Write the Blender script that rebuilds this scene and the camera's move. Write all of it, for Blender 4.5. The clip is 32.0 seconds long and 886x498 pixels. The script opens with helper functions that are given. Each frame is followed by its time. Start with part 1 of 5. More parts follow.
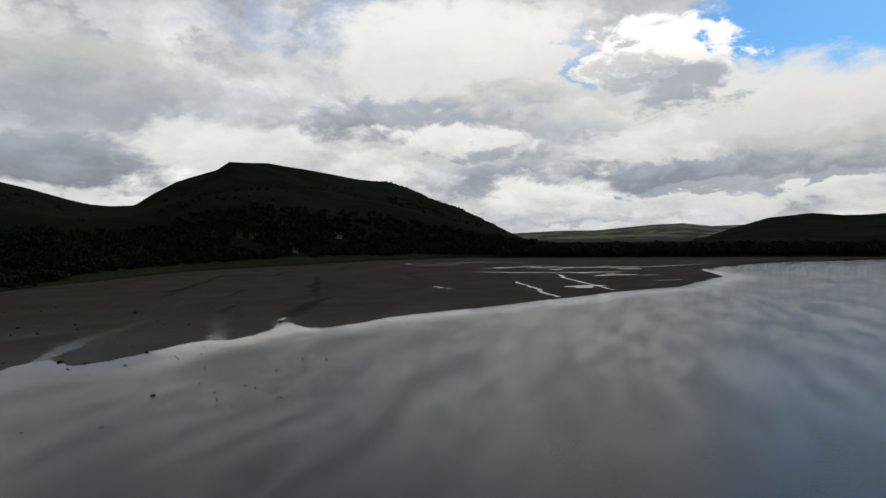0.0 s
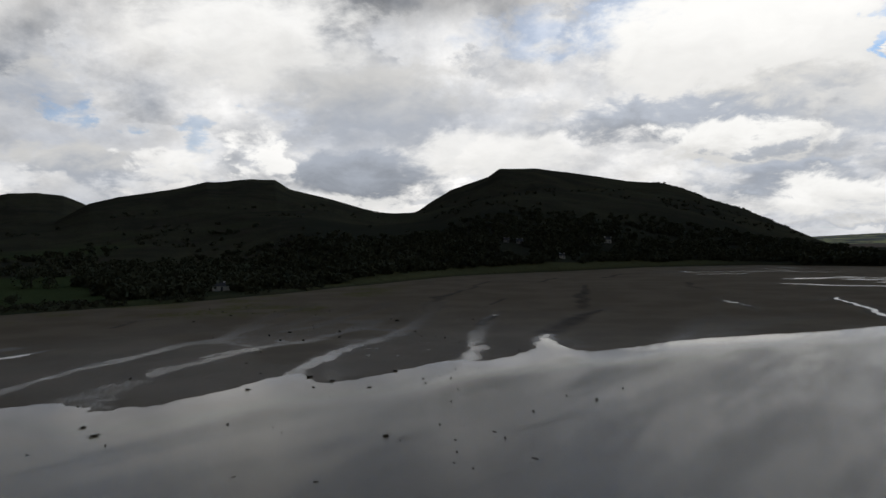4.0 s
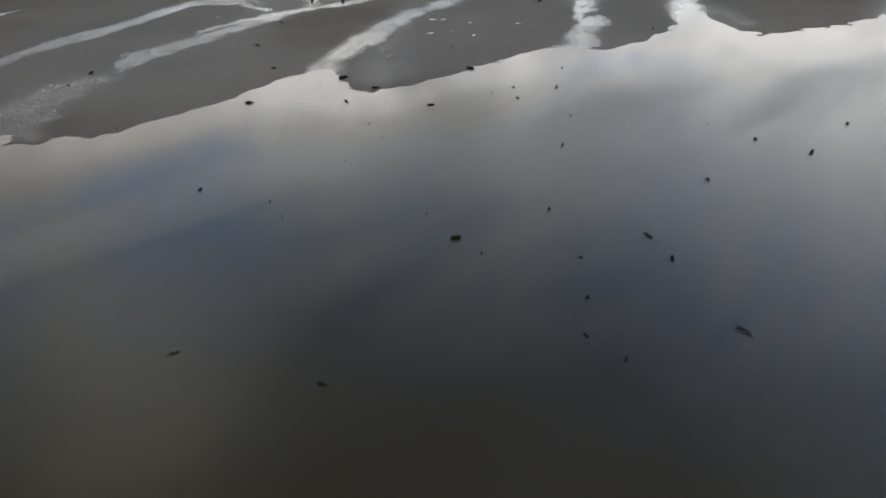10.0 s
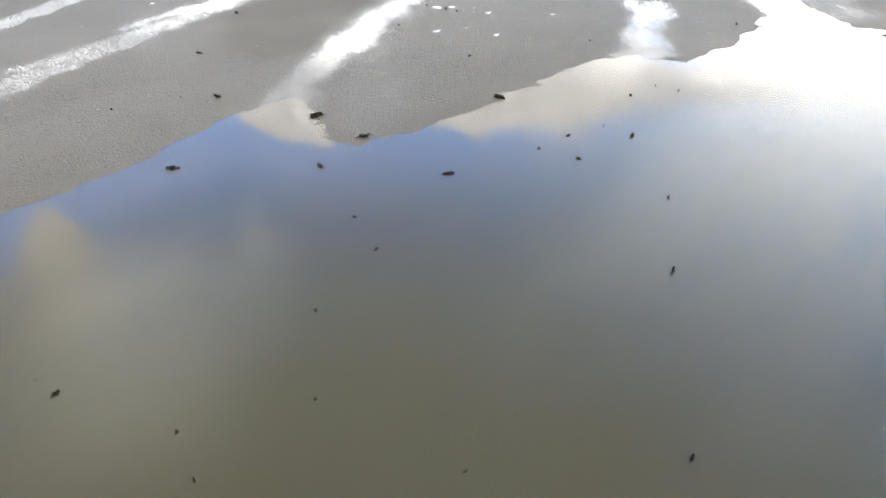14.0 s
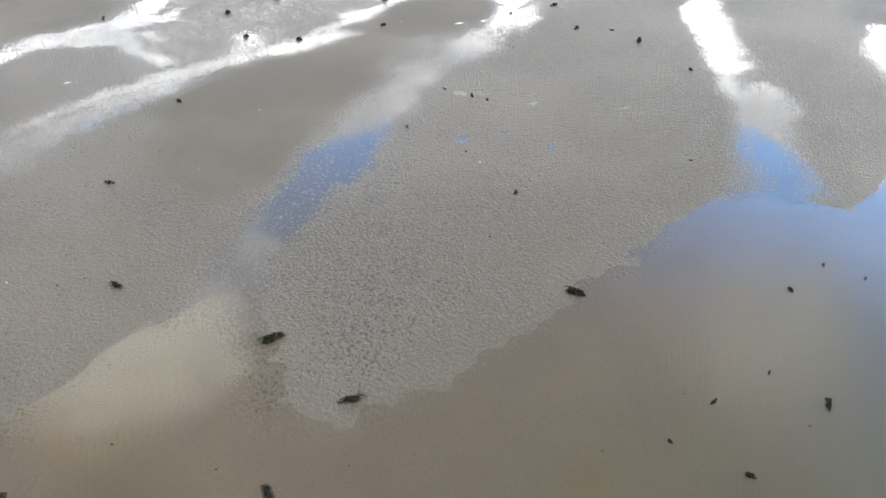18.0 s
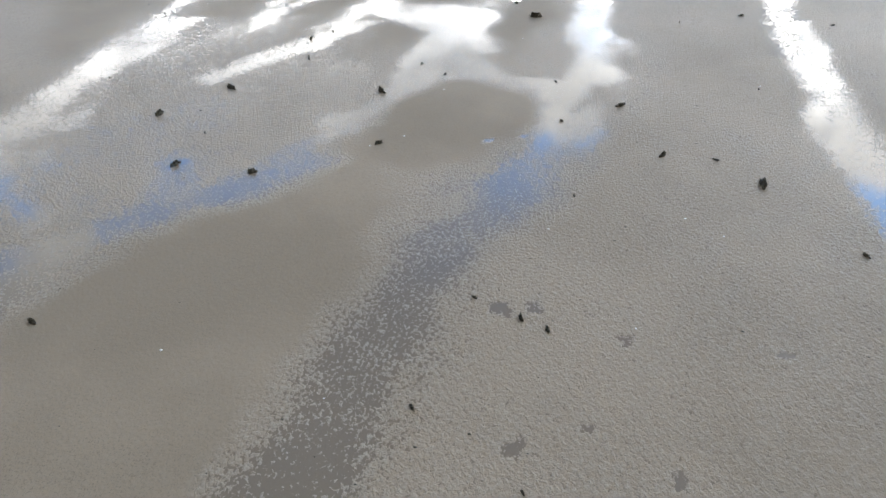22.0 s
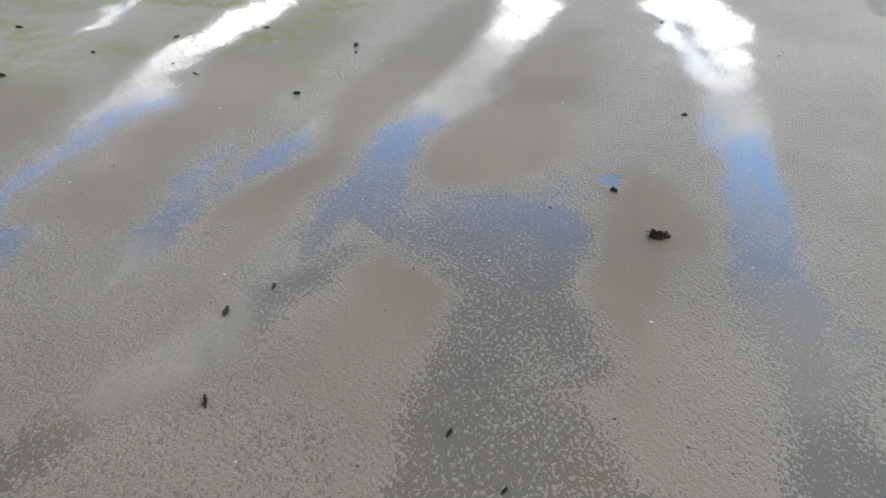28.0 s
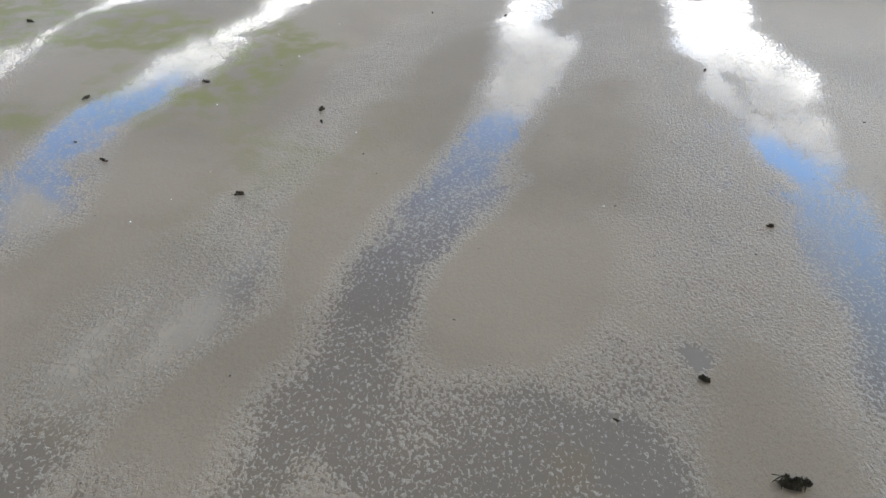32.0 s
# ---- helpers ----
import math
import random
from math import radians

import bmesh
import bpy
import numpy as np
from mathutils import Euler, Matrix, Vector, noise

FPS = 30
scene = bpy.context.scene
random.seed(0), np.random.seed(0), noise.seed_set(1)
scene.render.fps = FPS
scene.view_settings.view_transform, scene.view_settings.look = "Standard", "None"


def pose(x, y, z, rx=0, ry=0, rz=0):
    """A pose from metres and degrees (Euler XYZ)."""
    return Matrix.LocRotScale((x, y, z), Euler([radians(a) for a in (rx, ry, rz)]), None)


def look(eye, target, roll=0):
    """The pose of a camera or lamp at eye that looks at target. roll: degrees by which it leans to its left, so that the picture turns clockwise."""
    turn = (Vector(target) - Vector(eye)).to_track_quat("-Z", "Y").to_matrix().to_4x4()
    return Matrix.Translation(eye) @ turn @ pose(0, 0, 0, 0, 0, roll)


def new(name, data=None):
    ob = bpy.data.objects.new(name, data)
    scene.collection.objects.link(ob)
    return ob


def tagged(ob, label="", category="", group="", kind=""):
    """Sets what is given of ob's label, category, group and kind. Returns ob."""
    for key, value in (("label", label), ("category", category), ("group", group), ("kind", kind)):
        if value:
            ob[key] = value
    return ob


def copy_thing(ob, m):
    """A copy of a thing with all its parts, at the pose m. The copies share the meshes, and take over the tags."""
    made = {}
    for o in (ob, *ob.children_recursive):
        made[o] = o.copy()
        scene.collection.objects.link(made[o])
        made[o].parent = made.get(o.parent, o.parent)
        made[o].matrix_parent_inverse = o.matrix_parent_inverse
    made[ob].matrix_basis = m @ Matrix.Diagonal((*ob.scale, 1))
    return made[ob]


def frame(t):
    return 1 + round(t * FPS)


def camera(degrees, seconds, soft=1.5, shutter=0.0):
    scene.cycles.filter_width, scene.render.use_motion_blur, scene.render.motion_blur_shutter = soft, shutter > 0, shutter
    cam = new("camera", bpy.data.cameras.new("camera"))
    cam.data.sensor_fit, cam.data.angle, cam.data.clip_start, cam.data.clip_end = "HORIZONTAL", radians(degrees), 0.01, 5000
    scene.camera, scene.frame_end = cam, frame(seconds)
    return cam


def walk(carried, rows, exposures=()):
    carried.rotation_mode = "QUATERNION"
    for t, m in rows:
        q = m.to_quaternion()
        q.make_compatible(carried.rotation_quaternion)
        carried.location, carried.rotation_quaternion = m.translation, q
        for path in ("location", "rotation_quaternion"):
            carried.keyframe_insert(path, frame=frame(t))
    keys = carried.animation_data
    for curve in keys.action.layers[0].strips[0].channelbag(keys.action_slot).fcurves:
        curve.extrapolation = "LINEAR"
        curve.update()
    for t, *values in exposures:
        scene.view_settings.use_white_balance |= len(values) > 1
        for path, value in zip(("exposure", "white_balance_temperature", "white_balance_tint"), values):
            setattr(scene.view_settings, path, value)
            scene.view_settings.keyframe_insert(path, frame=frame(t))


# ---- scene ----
# Camera: a drone that glides over a tidal flat, turns, then tips down.
cam = camera(67.15, 32.0)
# seconds, x, y, z, yaw to the left, pitch up, roll
PATH = [
    (0, 0.00, 0.00, 25.00, -15.36, -1.28, -0.65), (0.5, 0.74, 3.45, 25.04, -12.05, -1.25, -0.65),
    (1, 1.28, 6.79, 25.04, -6.84, -1.17, -0.72), (1.5, 1.70, 10.09, 25.08, -2.38, -1.05, -0.76),
    (2, 2.11, 13.49, 25.10, 1.07, -0.92, -0.81), (2.5, 2.29, 17.14, 25.15, 1.46, -0.84, -0.83),
    (3, 2.26, 20.88, 25.19, 1.56, -0.80, -0.84), (3.5, 2.20, 24.51, 25.23, 3.11, -0.74, -0.81),
    (4, 2.14, 28.04, 25.31, 7.30, -0.63, -0.80), (4.5, 1.97, 31.61, 25.47, 11.67, -0.51, -0.81),
    (6.5, -0.39, 45.86, 25.68, 13.36, -0.28, -0.85), (7, -1.32, 49.68, 25.58, 13.37, -0.21, -0.95),
    (7.5, -2.29, 53.38, 25.58, 13.40, -0.83, -1.02), (8, -3.28, 56.89, 25.55, 13.46, -6.02, -0.99),
    (8.5, -4.29, 60.44, 25.45, 13.49, -12.69, -1.07), (9, -5.26, 64.01, 25.42, 13.60, -19.07, -1.15),
    (9.5, -6.32, 67.62, 25.37, 13.68, -25.38, -1.16), (10, -7.36, 71.11, 25.27, 13.76, -31.28, -1.15),
    (10.5, -8.53, 74.70, 25.28, 13.78, -35.68, -1.18), (11, -9.74, 78.17, 25.23, 13.70, -36.14, -1.10),
    (11.5, -10.94, 81.63, 25.07, 13.59, -36.06, -1.14), (12, -12.14, 85.08, 24.78, 13.44, -35.81, -1.31),
    (12.5, -13.27, 88.64, 24.57, 13.35, -35.65, -1.40), (13, -14.35, 92.13, 24.45, 13.23, -35.56, -1.31),
    (13.5, -15.43, 95.61, 24.37, 13.09, -35.55, -1.24), (14, -16.67, 99.17, 24.36, 12.76, -35.64, -1.07),
    (14.5, -17.75, 102.57, 24.30, 12.66, -35.59, -1.01), (16.5, -21.89, 116.19, 23.92, 12.70, -35.55, -1.01),
    (17, -23.00, 119.61, 23.83, 12.62, -35.50, -0.98), (17.5, -24.01, 123.21, 23.76, 12.67, -35.52, -0.96),
    (18, -24.96, 126.75, 23.75, 12.69, -35.56, -1.00), (18.5, -25.96, 130.27, 23.78, 12.66, -35.59, -0.90),
    (19, -26.93, 133.84, 23.79, 12.63, -35.60, -0.82), (19.5, -27.93, 137.39, 23.85, 12.56, -35.65, -0.67),
    (20, -28.85, 140.97, 23.91, 12.67, -35.70, -0.62), (20.5, -29.75, 144.57, 23.87, 12.80, -35.64, -0.63),
    (21, -30.68, 148.12, 23.86, 12.89, -35.60, -0.53), (21.5, -31.64, 151.68, 23.86, 12.90, -35.51, -0.50),
    (22, -32.62, 155.27, 23.90, 12.90, -35.45, -0.47), (22.5, -33.59, 158.93, 23.84, 12.98, -35.31, -0.42),
    (23, -34.65, 162.51, 23.90, 12.90, -35.29, -0.35), (23.5, -35.53, 165.90, 23.96, 12.95, -35.31, -0.36),
    (24, -36.36, 169.58, 24.00, 13.21, -35.30, -0.44), (24.5, -37.35, 173.23, 24.08, 13.35, -35.38, -0.47),
    (25, -38.41, 176.87, 24.16, 13.41, -35.49, -0.41), (25.5, -39.57, 180.42, 24.14, 13.35, -35.41, -0.22),
    (27.5, -43.60, 195.77, 24.59, 13.85, -35.86, -0.28), (28, -44.70, 199.49, 24.65, 13.86, -35.93, -0.22),
    (28.5, -45.78, 203.14, 24.69, 13.80, -35.98, -0.15), (29, -46.91, 206.88, 24.69, 13.74, -36.01, -0.09),
    (29.5, -48.01, 210.47, 24.66, 13.66, -35.95, -0.03), (30, -49.02, 213.72, 24.62, 13.43, -35.96, 0.07),
    (30.5, -49.82, 216.16, 24.54, 12.87, -36.07, 0.18), (31, -50.37, 217.51, 24.43, 12.33, -36.33, 0.30),
    (31.5, -50.61, 218.00, 24.30, 11.77, -36.63, 0.38), (32, -50.67, 218.05, 24.31, 11.40, -36.90, 0.31),
]


def heading(x, y, z, yaw, pitch, roll):
    a, b = radians(yaw), radians(pitch)
    way = Vector((-math.sin(a) * math.cos(b), math.cos(a) * math.cos(b), math.sin(b)))
    return look((x, y, z), Vector((x, y, z)) + way, roll)


walk(cam, [(r[0], heading(*r[1:])) for r in PATH],
     exposures=[(0.0, -0.2), (3.5, -0.05), (7.5, 0.05), (8.0, 0.05), (8.5, 0.45), (9.0, 1.05), (9.5, 1.35), (10.0, 1.5), (10.5, 1.88),
                (11.0, 2.35), (11.5, 2.62), (12.0, 2.8), (13.0, 3.08), (14.0, 3.25), (17.0, 3.3), (32.0, 3.32)])


# ---------------------------------------------------------------- node helpers
def node(nt, kind, **values):
    n = nt.nodes.new(kind)
    for key, v in values.items():
        if key in n.inputs:
            n.inputs[key].default_value = v
    return n


def math_node(nt, op, a, b=None, c=None, clamp=False):
    n = nt.nodes.new("ShaderNodeMath")
    n.operation, n.use_clamp = op, clamp
    for i, v in enumerate((a, b, c)):
        if v is None:
            continue
        if isinstance(v, (int, float)):
            n.inputs[i].default_value = v
        else:
            nt.links.new(v, n.inputs[i])
    return n.outputs[0]


def smooth(nt, v, lo, hi, to_lo=0.0, to_hi=1.0):
    n = nt.nodes.new("ShaderNodeMapRange")
    n.interpolation_type = "SMOOTHSTEP"
    nt.links.new(v, n.inputs["Value"])
    for key, x in (("From Min", lo), ("From Max", hi), ("To Min", to_lo), ("To Max", to_hi)):
        n.inputs[key].default_value = x
    return n.outputs[0]


def mix(nt, fac, a, b, mode="MIX"):
    n = nt.nodes.new("ShaderNodeMix")
    n.data_type, n.blend_type = "RGBA", mode
    for i, v in ((0, fac), (6, a), (7, b)):
        if isinstance(v, (int, float)):
            n.inputs[i].default_value = v
        elif isinstance(v, tuple):
            n.inputs[i].default_value = (*v, 1)
        else:
            nt.links.new(v, n.inputs[i])
    return n.outputs[2]


def noise_node(nt, vec, scale, detail=3.0, rough=0.5, distort=0.0):
    n = node(nt, "ShaderNodeTexNoise", Scale=scale, Detail=detail, Roughness=rough, Distortion=distort)
    nt.links.new(vec, n.inputs["Vector"])
    return n.outputs["Fac"]


def stretched(nt, vec, scale=(1, 1, 1), turn=0.0, shift=(0, 0, 0)):
    n = nt.nodes.new("ShaderNodeMapping")
    n.inputs["Scale"].default_value, n.inputs["Rotation"].default_value = scale, (0, 0, turn)
    n.inputs["Location"].default_value = shift
    nt.links.new(vec, n.inputs["Vector"])
    return n.outputs[0]


def material(name):
    m = bpy.data.materials.new(name)
    m.use_nodes = True
    nt = m.node_tree
    return m, nt, nt.nodes["Principled BSDF"], nt.nodes.new("ShaderNodeTexCoord").outputs["Object"]


def attribute(nt, name):
    n = nt.nodes.new("ShaderNodeAttribute")
    n.attribute_name = name
    return n.outputs["Fac"]


def bumped(nt, shader, height, strength, distance):
    n = node(nt, "ShaderNodeBump", Distance=distance)
    if isinstance(strength, (int, float)):
        n.inputs["Strength"].default_value = strength
    else:
        nt.links.new(strength, n.inputs["Strength"])
    nt.links.new(height, n.inputs["Height"])
    nt.links.new(n.outputs[0], shader.inputs["Normal"])


# ---------------------------------------------------------------- sky and sun
SUN_AZ, SUN_EL = 60.0, 46.0
world = bpy.data.worlds.new("sky")
scene.world = world
world.use_nodes = True
wt = world.node_tree
back = wt.nodes["Background"]
back.inputs["Strength"].default_value = 0.1
sky = wt.nodes.new("ShaderNodeTexSky")
sky.sky_type, sky.sun_disc = "NISHITA", False
sky.sun_elevation, sky.sun_rotation = radians(SUN_EL), radians(SUN_AZ)
way = wt.nodes.new("ShaderNodeTexCoord").outputs["Generated"]
sep = wt.nodes.new("ShaderNodeSeparateXYZ")
wt.links.new(way, sep.inputs[0])
dx, dy, dz = sep.outputs
# bearings near the horizon are squeezed, as a cloud deck is by distance
level = math_node(wt, "MULTIPLY", math_node(wt, "LOGARITHM", math_node(wt, "ADD", math_node(wt, "MAXIMUM", dz, 0.0), 0.26), 2.71828), 0.85)
deck = wt.nodes.new("ShaderNodeCombineXYZ")
for k, v in enumerate((dx, dy, level)):
    wt.links.new(v, deck.inputs[k])
deck = deck.outputs[0]


def puffs(shift):
    """Cloud density: broad masses with cauliflower edges."""
    at = stretched(wt, deck, shift=shift)
    mass = noise_node(wt, at, 3.1, 12, 0.60)
    cell = node(wt, "ShaderNodeTexVoronoi", Scale=6.5)
    cell.feature = "SMOOTH_F1"
    cell.inputs["Smoothness"].default_value = 0.35
    warp = wt.nodes.new("ShaderNodeVectorMath")
    warp.operation = "MULTIPLY_ADD"
    ripple = node(wt, "ShaderNodeTexNoise", Scale=7.0, Detail=6.0, Roughness=0.6)
    wt.links.new(at, ripple.inputs["Vector"])
    wt.links.new(ripple.outputs["Color"], warp.inputs[0])
    warp.inputs[1].default_value = (0.16, 0.16, 0.16)
    wt.links.new(at, warp.inputs[2])
    wt.links.new(warp.outputs[0], cell.inputs["Vector"])
    return math_node(wt, "MULTIPLY_ADD", cell.outputs["Distance"], -0.22, math_node(wt, "ADD", mass, 0.10))


def towards(az, el):
    """How nearly the sky's direction is the given bearing and height: 1 is exactly so."""
    n = wt.nodes.new("ShaderNodeVectorMath")
    n.operation = "DOT_PRODUCT"
    wt.links.new(way, n.inputs[0])
    a, e = radians(az), radians(el)
    n.inputs[1].default_value = (math.sin(a) * math.cos(e), math.cos(a) * math.cos(e), math.sin(e))
    return n.outputs["Value"]


# a soft bright deck behind, and heaped clouds before it with bright tops and grey bases
dens = puffs((2.3, 0.4, 0.9))
above = math_node(wt, "MULTIPLY_ADD", puffs((2.3, 0.4, 1.01)), 0.5, math_node(wt, "MULTIPLY", puffs((2.33, 0.42, 1.12)), 0.5))
big = noise_node(wt, stretched(wt, deck, shift=(8.4, 2.2, 0.3)), 2.2, 9, 0.62)
glow = smooth(wt, towards(14, 16), 0.90, 1.0)
heap = smooth(wt, dens, 0.46, 0.50)
top_lit = smooth(wt, math_node(wt, "MULTIPLY_ADD", glow, -0.05, above), 0.37, 0.64, 1.0, 0.0)
top_lit = math_node(wt, "MULTIPLY_ADD", smooth(wt, dens, 0.46, 0.60), -0.14, math_node(wt, "ADD", top_lit, smooth(wt, dz, 0.0, 0.12, 0.10, 0.0)), clamp=True)
front = mix(wt, top_lit, (3.5, 3.75, 4.2), (10.1, 9.95, 9.75))
deck_lit = math_node(wt, "MULTIPLY_ADD", glow, 0.3, smooth(wt, big, 0.38, 0.72))
deck_lit = math_node(wt, "ADD", deck_lit, smooth(wt, towards(36, 7), 0.97, 0.998, 0.0, 0.4), clamp=True)
behind = mix(wt, deck_lit, (5.2, 5.5, 6.1), (9.0, 8.9, 8.75))
cloud = mix(wt, heap, behind, front)
# small puffs stand out against each other, lit from above
small = [noise_node(wt, stretched(wt, deck, (1, 1, 0.75), shift=q), 6.5, 9, 0.60) for q in ((4.1, 1.3, 0.7), (4.08, 1.3, 0.735))]
emboss = math_node(wt, "MULTIPLY_ADD", math_node(wt, "SUBTRACT", small[0], small[1]), 1.2, 0.98)
emboss = math_node(wt, "MINIMUM", math_node(wt, "MAXIMUM", emboss, 0.70), 1.15)
cloud = mix(wt, 1.0, cloud, emboss, "MULTIPLY")
# clouds shine most towards the sun's half of the sky
ahead = smooth(wt, math_node(wt, "ADD", dy, math_node(wt, "MULTIPLY", dx, 0.35)), -0.3, 0.8, 0.22, 1.0)
high = math_node(wt, "MULTIPLY", smooth(wt, dz, 0.44, 0.74, 1.0, 0.16), smooth(wt, dz, 0.27, 0.38, 1.0, 0.56))
cloud = mix(wt, 1.0, cloud, math_node(wt, "MULTIPLY", ahead, high), "MULTIPLY")
break_up = smooth(wt, dz, 0.37, 0.47, 0.25, -0.13)
break_up = math_node(wt, "ADD", break_up, smooth(wt, dz, 0.72, 0.9, 0.0, 0.12))
break_up = math_node(wt, "SUBTRACT", break_up, smooth(wt, towards(46, 22), 0.982, 0.996, 0.0, 0.36))
break_up = math_node(wt, "SUBTRACT", break_up, smooth(wt, towards(14, 31), 0.972, 0.996, 0.0, 0.16))
break_up = math_node(wt, "SUBTRACT", break_up, smooth(wt, towards(-37, 27), 0.986, 0.997, 0.0, 0.30))
break_up = math_node(wt, "ADD", break_up, smooth(wt, towards(-28, 26), 0.995, 0.999, 0.0, 0.12))
break_up = math_node(wt, "ADD", break_up, smooth(wt, towards(-46, 36), 0.976, 0.996, 0.0, 0.22))
break_up = math_node(wt, "ADD", break_up, smooth(wt, towards(34, 13), 0.985, 0.998, 0.0, 0.12))
break_up = math_node(wt, "ADD", break_up, smooth(wt, dy, -0.4, 0.25, 0.28, 0.0))
cover = smooth(wt, math_node(wt, "ADD", dens, break_up), 0.46, 0.54)
blue = mix(wt, 1.0, sky.outputs[0], (0.39, 0.83, 1.22), "MULTIPLY")
blue = mix(wt, 1.0, blue, smooth(wt, dz, 0.42, 0.68, 1.0, 0.25), "MULTIPLY")
shown = mix(wt, cover, blue, cloud)

# the cloud masses ahead, by bearing and height in degrees; billows ragged at the edge
azimuth = math_node(wt, "MULTIPLY", math_node(wt, "ARCTAN2", dx, dy), 57.2958)
height = math_node(wt, "MULTIPLY", math_node(wt, "ARCSINE", dz), 57.2958)
plane = wt.nodes.new("ShaderNodeCombineXYZ")
wt.links.new(math_node(wt, "MULTIPLY", azimuth, 0.1), plane.inputs[0])
wt.links.new(math_node(wt, "MULTIPLY", height, 0.19), plane.inputs[1])
plane = plane.outputs[0]
billow = noise_node(wt, plane, 2.6, 8, 0.60, 0.3)
curl = noise_node(wt, stretched(wt, plane, shift=(7.1, 3.3, 1.7)), 2.2, 8, 0.60, 0.3)
az_ragged = math_node(wt, "MULTIPLY_ADD", math_node(wt, "SUBTRACT", billow, 0.5), 17.0, azimuth)
el_ragged = math_node(wt, "MULTIPLY_ADD", math_node(wt, "SUBTRACT", curl, 0.5), 7.0, height)


def mass(under, az, el, half_az, half_el, top, base, soft=0.3, much=1.0):
    """A cloud laid over what is there: brightness at its top and at its base."""
    u = math_node(wt, "DIVIDE", math_node(wt, "SUBTRACT", az_ragged, az), half_az)
    v = math_node(wt, "DIVIDE", math_node(wt, "SUBTRACT", el_ragged, el), half_el)
    r = math_node(wt, "SQRT", math_node(wt, "MULTIPLY_ADD", u, u, math_node(wt, "MULTIPLY", v, v)))
    cover = smooth(wt, r, 1.0 - soft, 1.0 + soft, much, 0.0)
    if top is None:
        return mix(wt, cover, under, blue)
    tones = [tuple(q * c for c in ((0.78, 0.85, 0.975) if q < 6.2 else (1.01, 1.0, 0.975))) for q in (base, top)]
    return mix(wt, cover, under, mix(wt, smooth(wt, v, -0.8, 0.7), *tones))


# bearing, height, half spans, brightness of top and base, softness, share; with no brightness: a gap of blue
MASSES = []
MASSES += [(46.58, 15.29, 10.64, 4.12, None, 0, 0.2, 1.0), (26.89, 14.07, 1.12, 1.65, None, 0, 0.35, 1.0),
           (8.41, 18.46, 2.87, 0.87, None, 0, 0.6, 0.5), (1.65, 17.04, 5.21, 1.55, None, 0, 0.6, 0.35),
           (-36.27, 10.11, 1.67, 1.07, None, 0, 0.6, 0.45), (-27.9, 9.08, 1.49, 1.46, None, 0, 0.6, 0.35),
           (-12.87, 11.78, 7.16, 3.4, 6.2, 4.9, 0.4, 0.8), (-14.72, 5.65, 6.72, 2.33, 5.2, 3.1, 0.35, 0.95),
           (-3.52, 7.19, 6.51, 1.94, 9.6, 8.2, 0.45, 0.8), (-12.87, 3.24, 4.52, 1.07, 8.8, 8.0, 0.4, 0.8)]
MASSES += [(-23.09, 16.61, 8.53, 3.4, 10.4, 8.0, 0.5, 0.85), (-35.9, 5.98, 3.37, 1.84, 6.2, 4.6, 0.4, 0.85),
           (-38.81, 12.02, 2.47, 1.7, 6.6, 5.2, 0.45, 0.7), (-22.19, 7.1, 2.04, 1.84, 10.4, 9.6, 0.4, 0.9),
           (-30.0, 6.32, 2.48, 1.07, 9.6, 8.4, 0.4, 0.8), (16.14, 15.05, 11.16, 5.09, 10.4, 8.4, 0.3, 0.95),
           (10.81, 9.52, 9.16, 1.55, 6.0, 3.9, 0.4, 0.9), (20.01, 10.91, 5.3, 1.07, 6.6, 5.2, 0.5, 0.7),
           (42.52, 8.38, 11.52, 4.61, 9.0, 6.6, 0.25, 0.95), (33.89, 13.81, 5.45, 3.49, 12.0, 9.6, 0.14, 1.0)]
MASSES += [(35.41, 10.97, 3.21, 1.46, 5.6, 4.6, 0.4, 0.85), (31.24, 12.71, 2.02, 1.7, 7.2, 5.8, 0.4, 0.85),
           (26.66, 9.12, 4.2, 2.18, 7.6, 5.8, 0.4, 0.85), (16.14, 7.34, 6.06, 2.18, 10.0, 6.8, 0.25, 0.95),
           (17.83, 6.71, 2.42, 0.68, 5.2, 4.6, 0.5, 0.8), (32.58, 7.05, 5.31, 1.75, 9.4, 7.6, 0.35, 0.85),
           (44.04, 5.75, 7.47, 1.65, 6.6, 4.0, 0.35, 0.9), (34.33, 4.89, 6.07, 1.07, 5.4, 3.7, 0.35, 0.95),
           (20.49, 4.74, 5.78, 0.87, 6.0, 4.4, 0.45, 0.85), (23.84, 2.84, 7.12, 1.36, 10.0, 8.4, 0.4, 0.9)]
MASSES += [(42.9, 2.63, 9.92, 1.07, 9.2, 8.0, 0.45, 0.85), (37.73, 3.51, 4.98, 0.63, 5.6, 4.6, 0.4, 0.85),
           (30.11, 2.75, 1.36, 0.49, 5.2, 4.6, 0.35, 0.9), (45.87, 3.85, 3.96, 0.44, 5.4, 4.6, 0.4, 0.8),
           (27.59, 0.85, 6.95, 0.34, 6.4, 5.4, 0.5, 0.7)]
# higher clouds that show in the still water
MASSES += [(-45, 38.5, 10, 6, 7.4, 6.2, .45, .7), (-31, 34.5, 1.6, 2.2, 6.6, 5.6, .4, .7), (22, 39, 7, 6, 4.6, 3.6, .35, .7)]
for spec in MASSES:
    shown = mass(shown, *spec)
wt.links.new(shown, back.inputs["Color"])

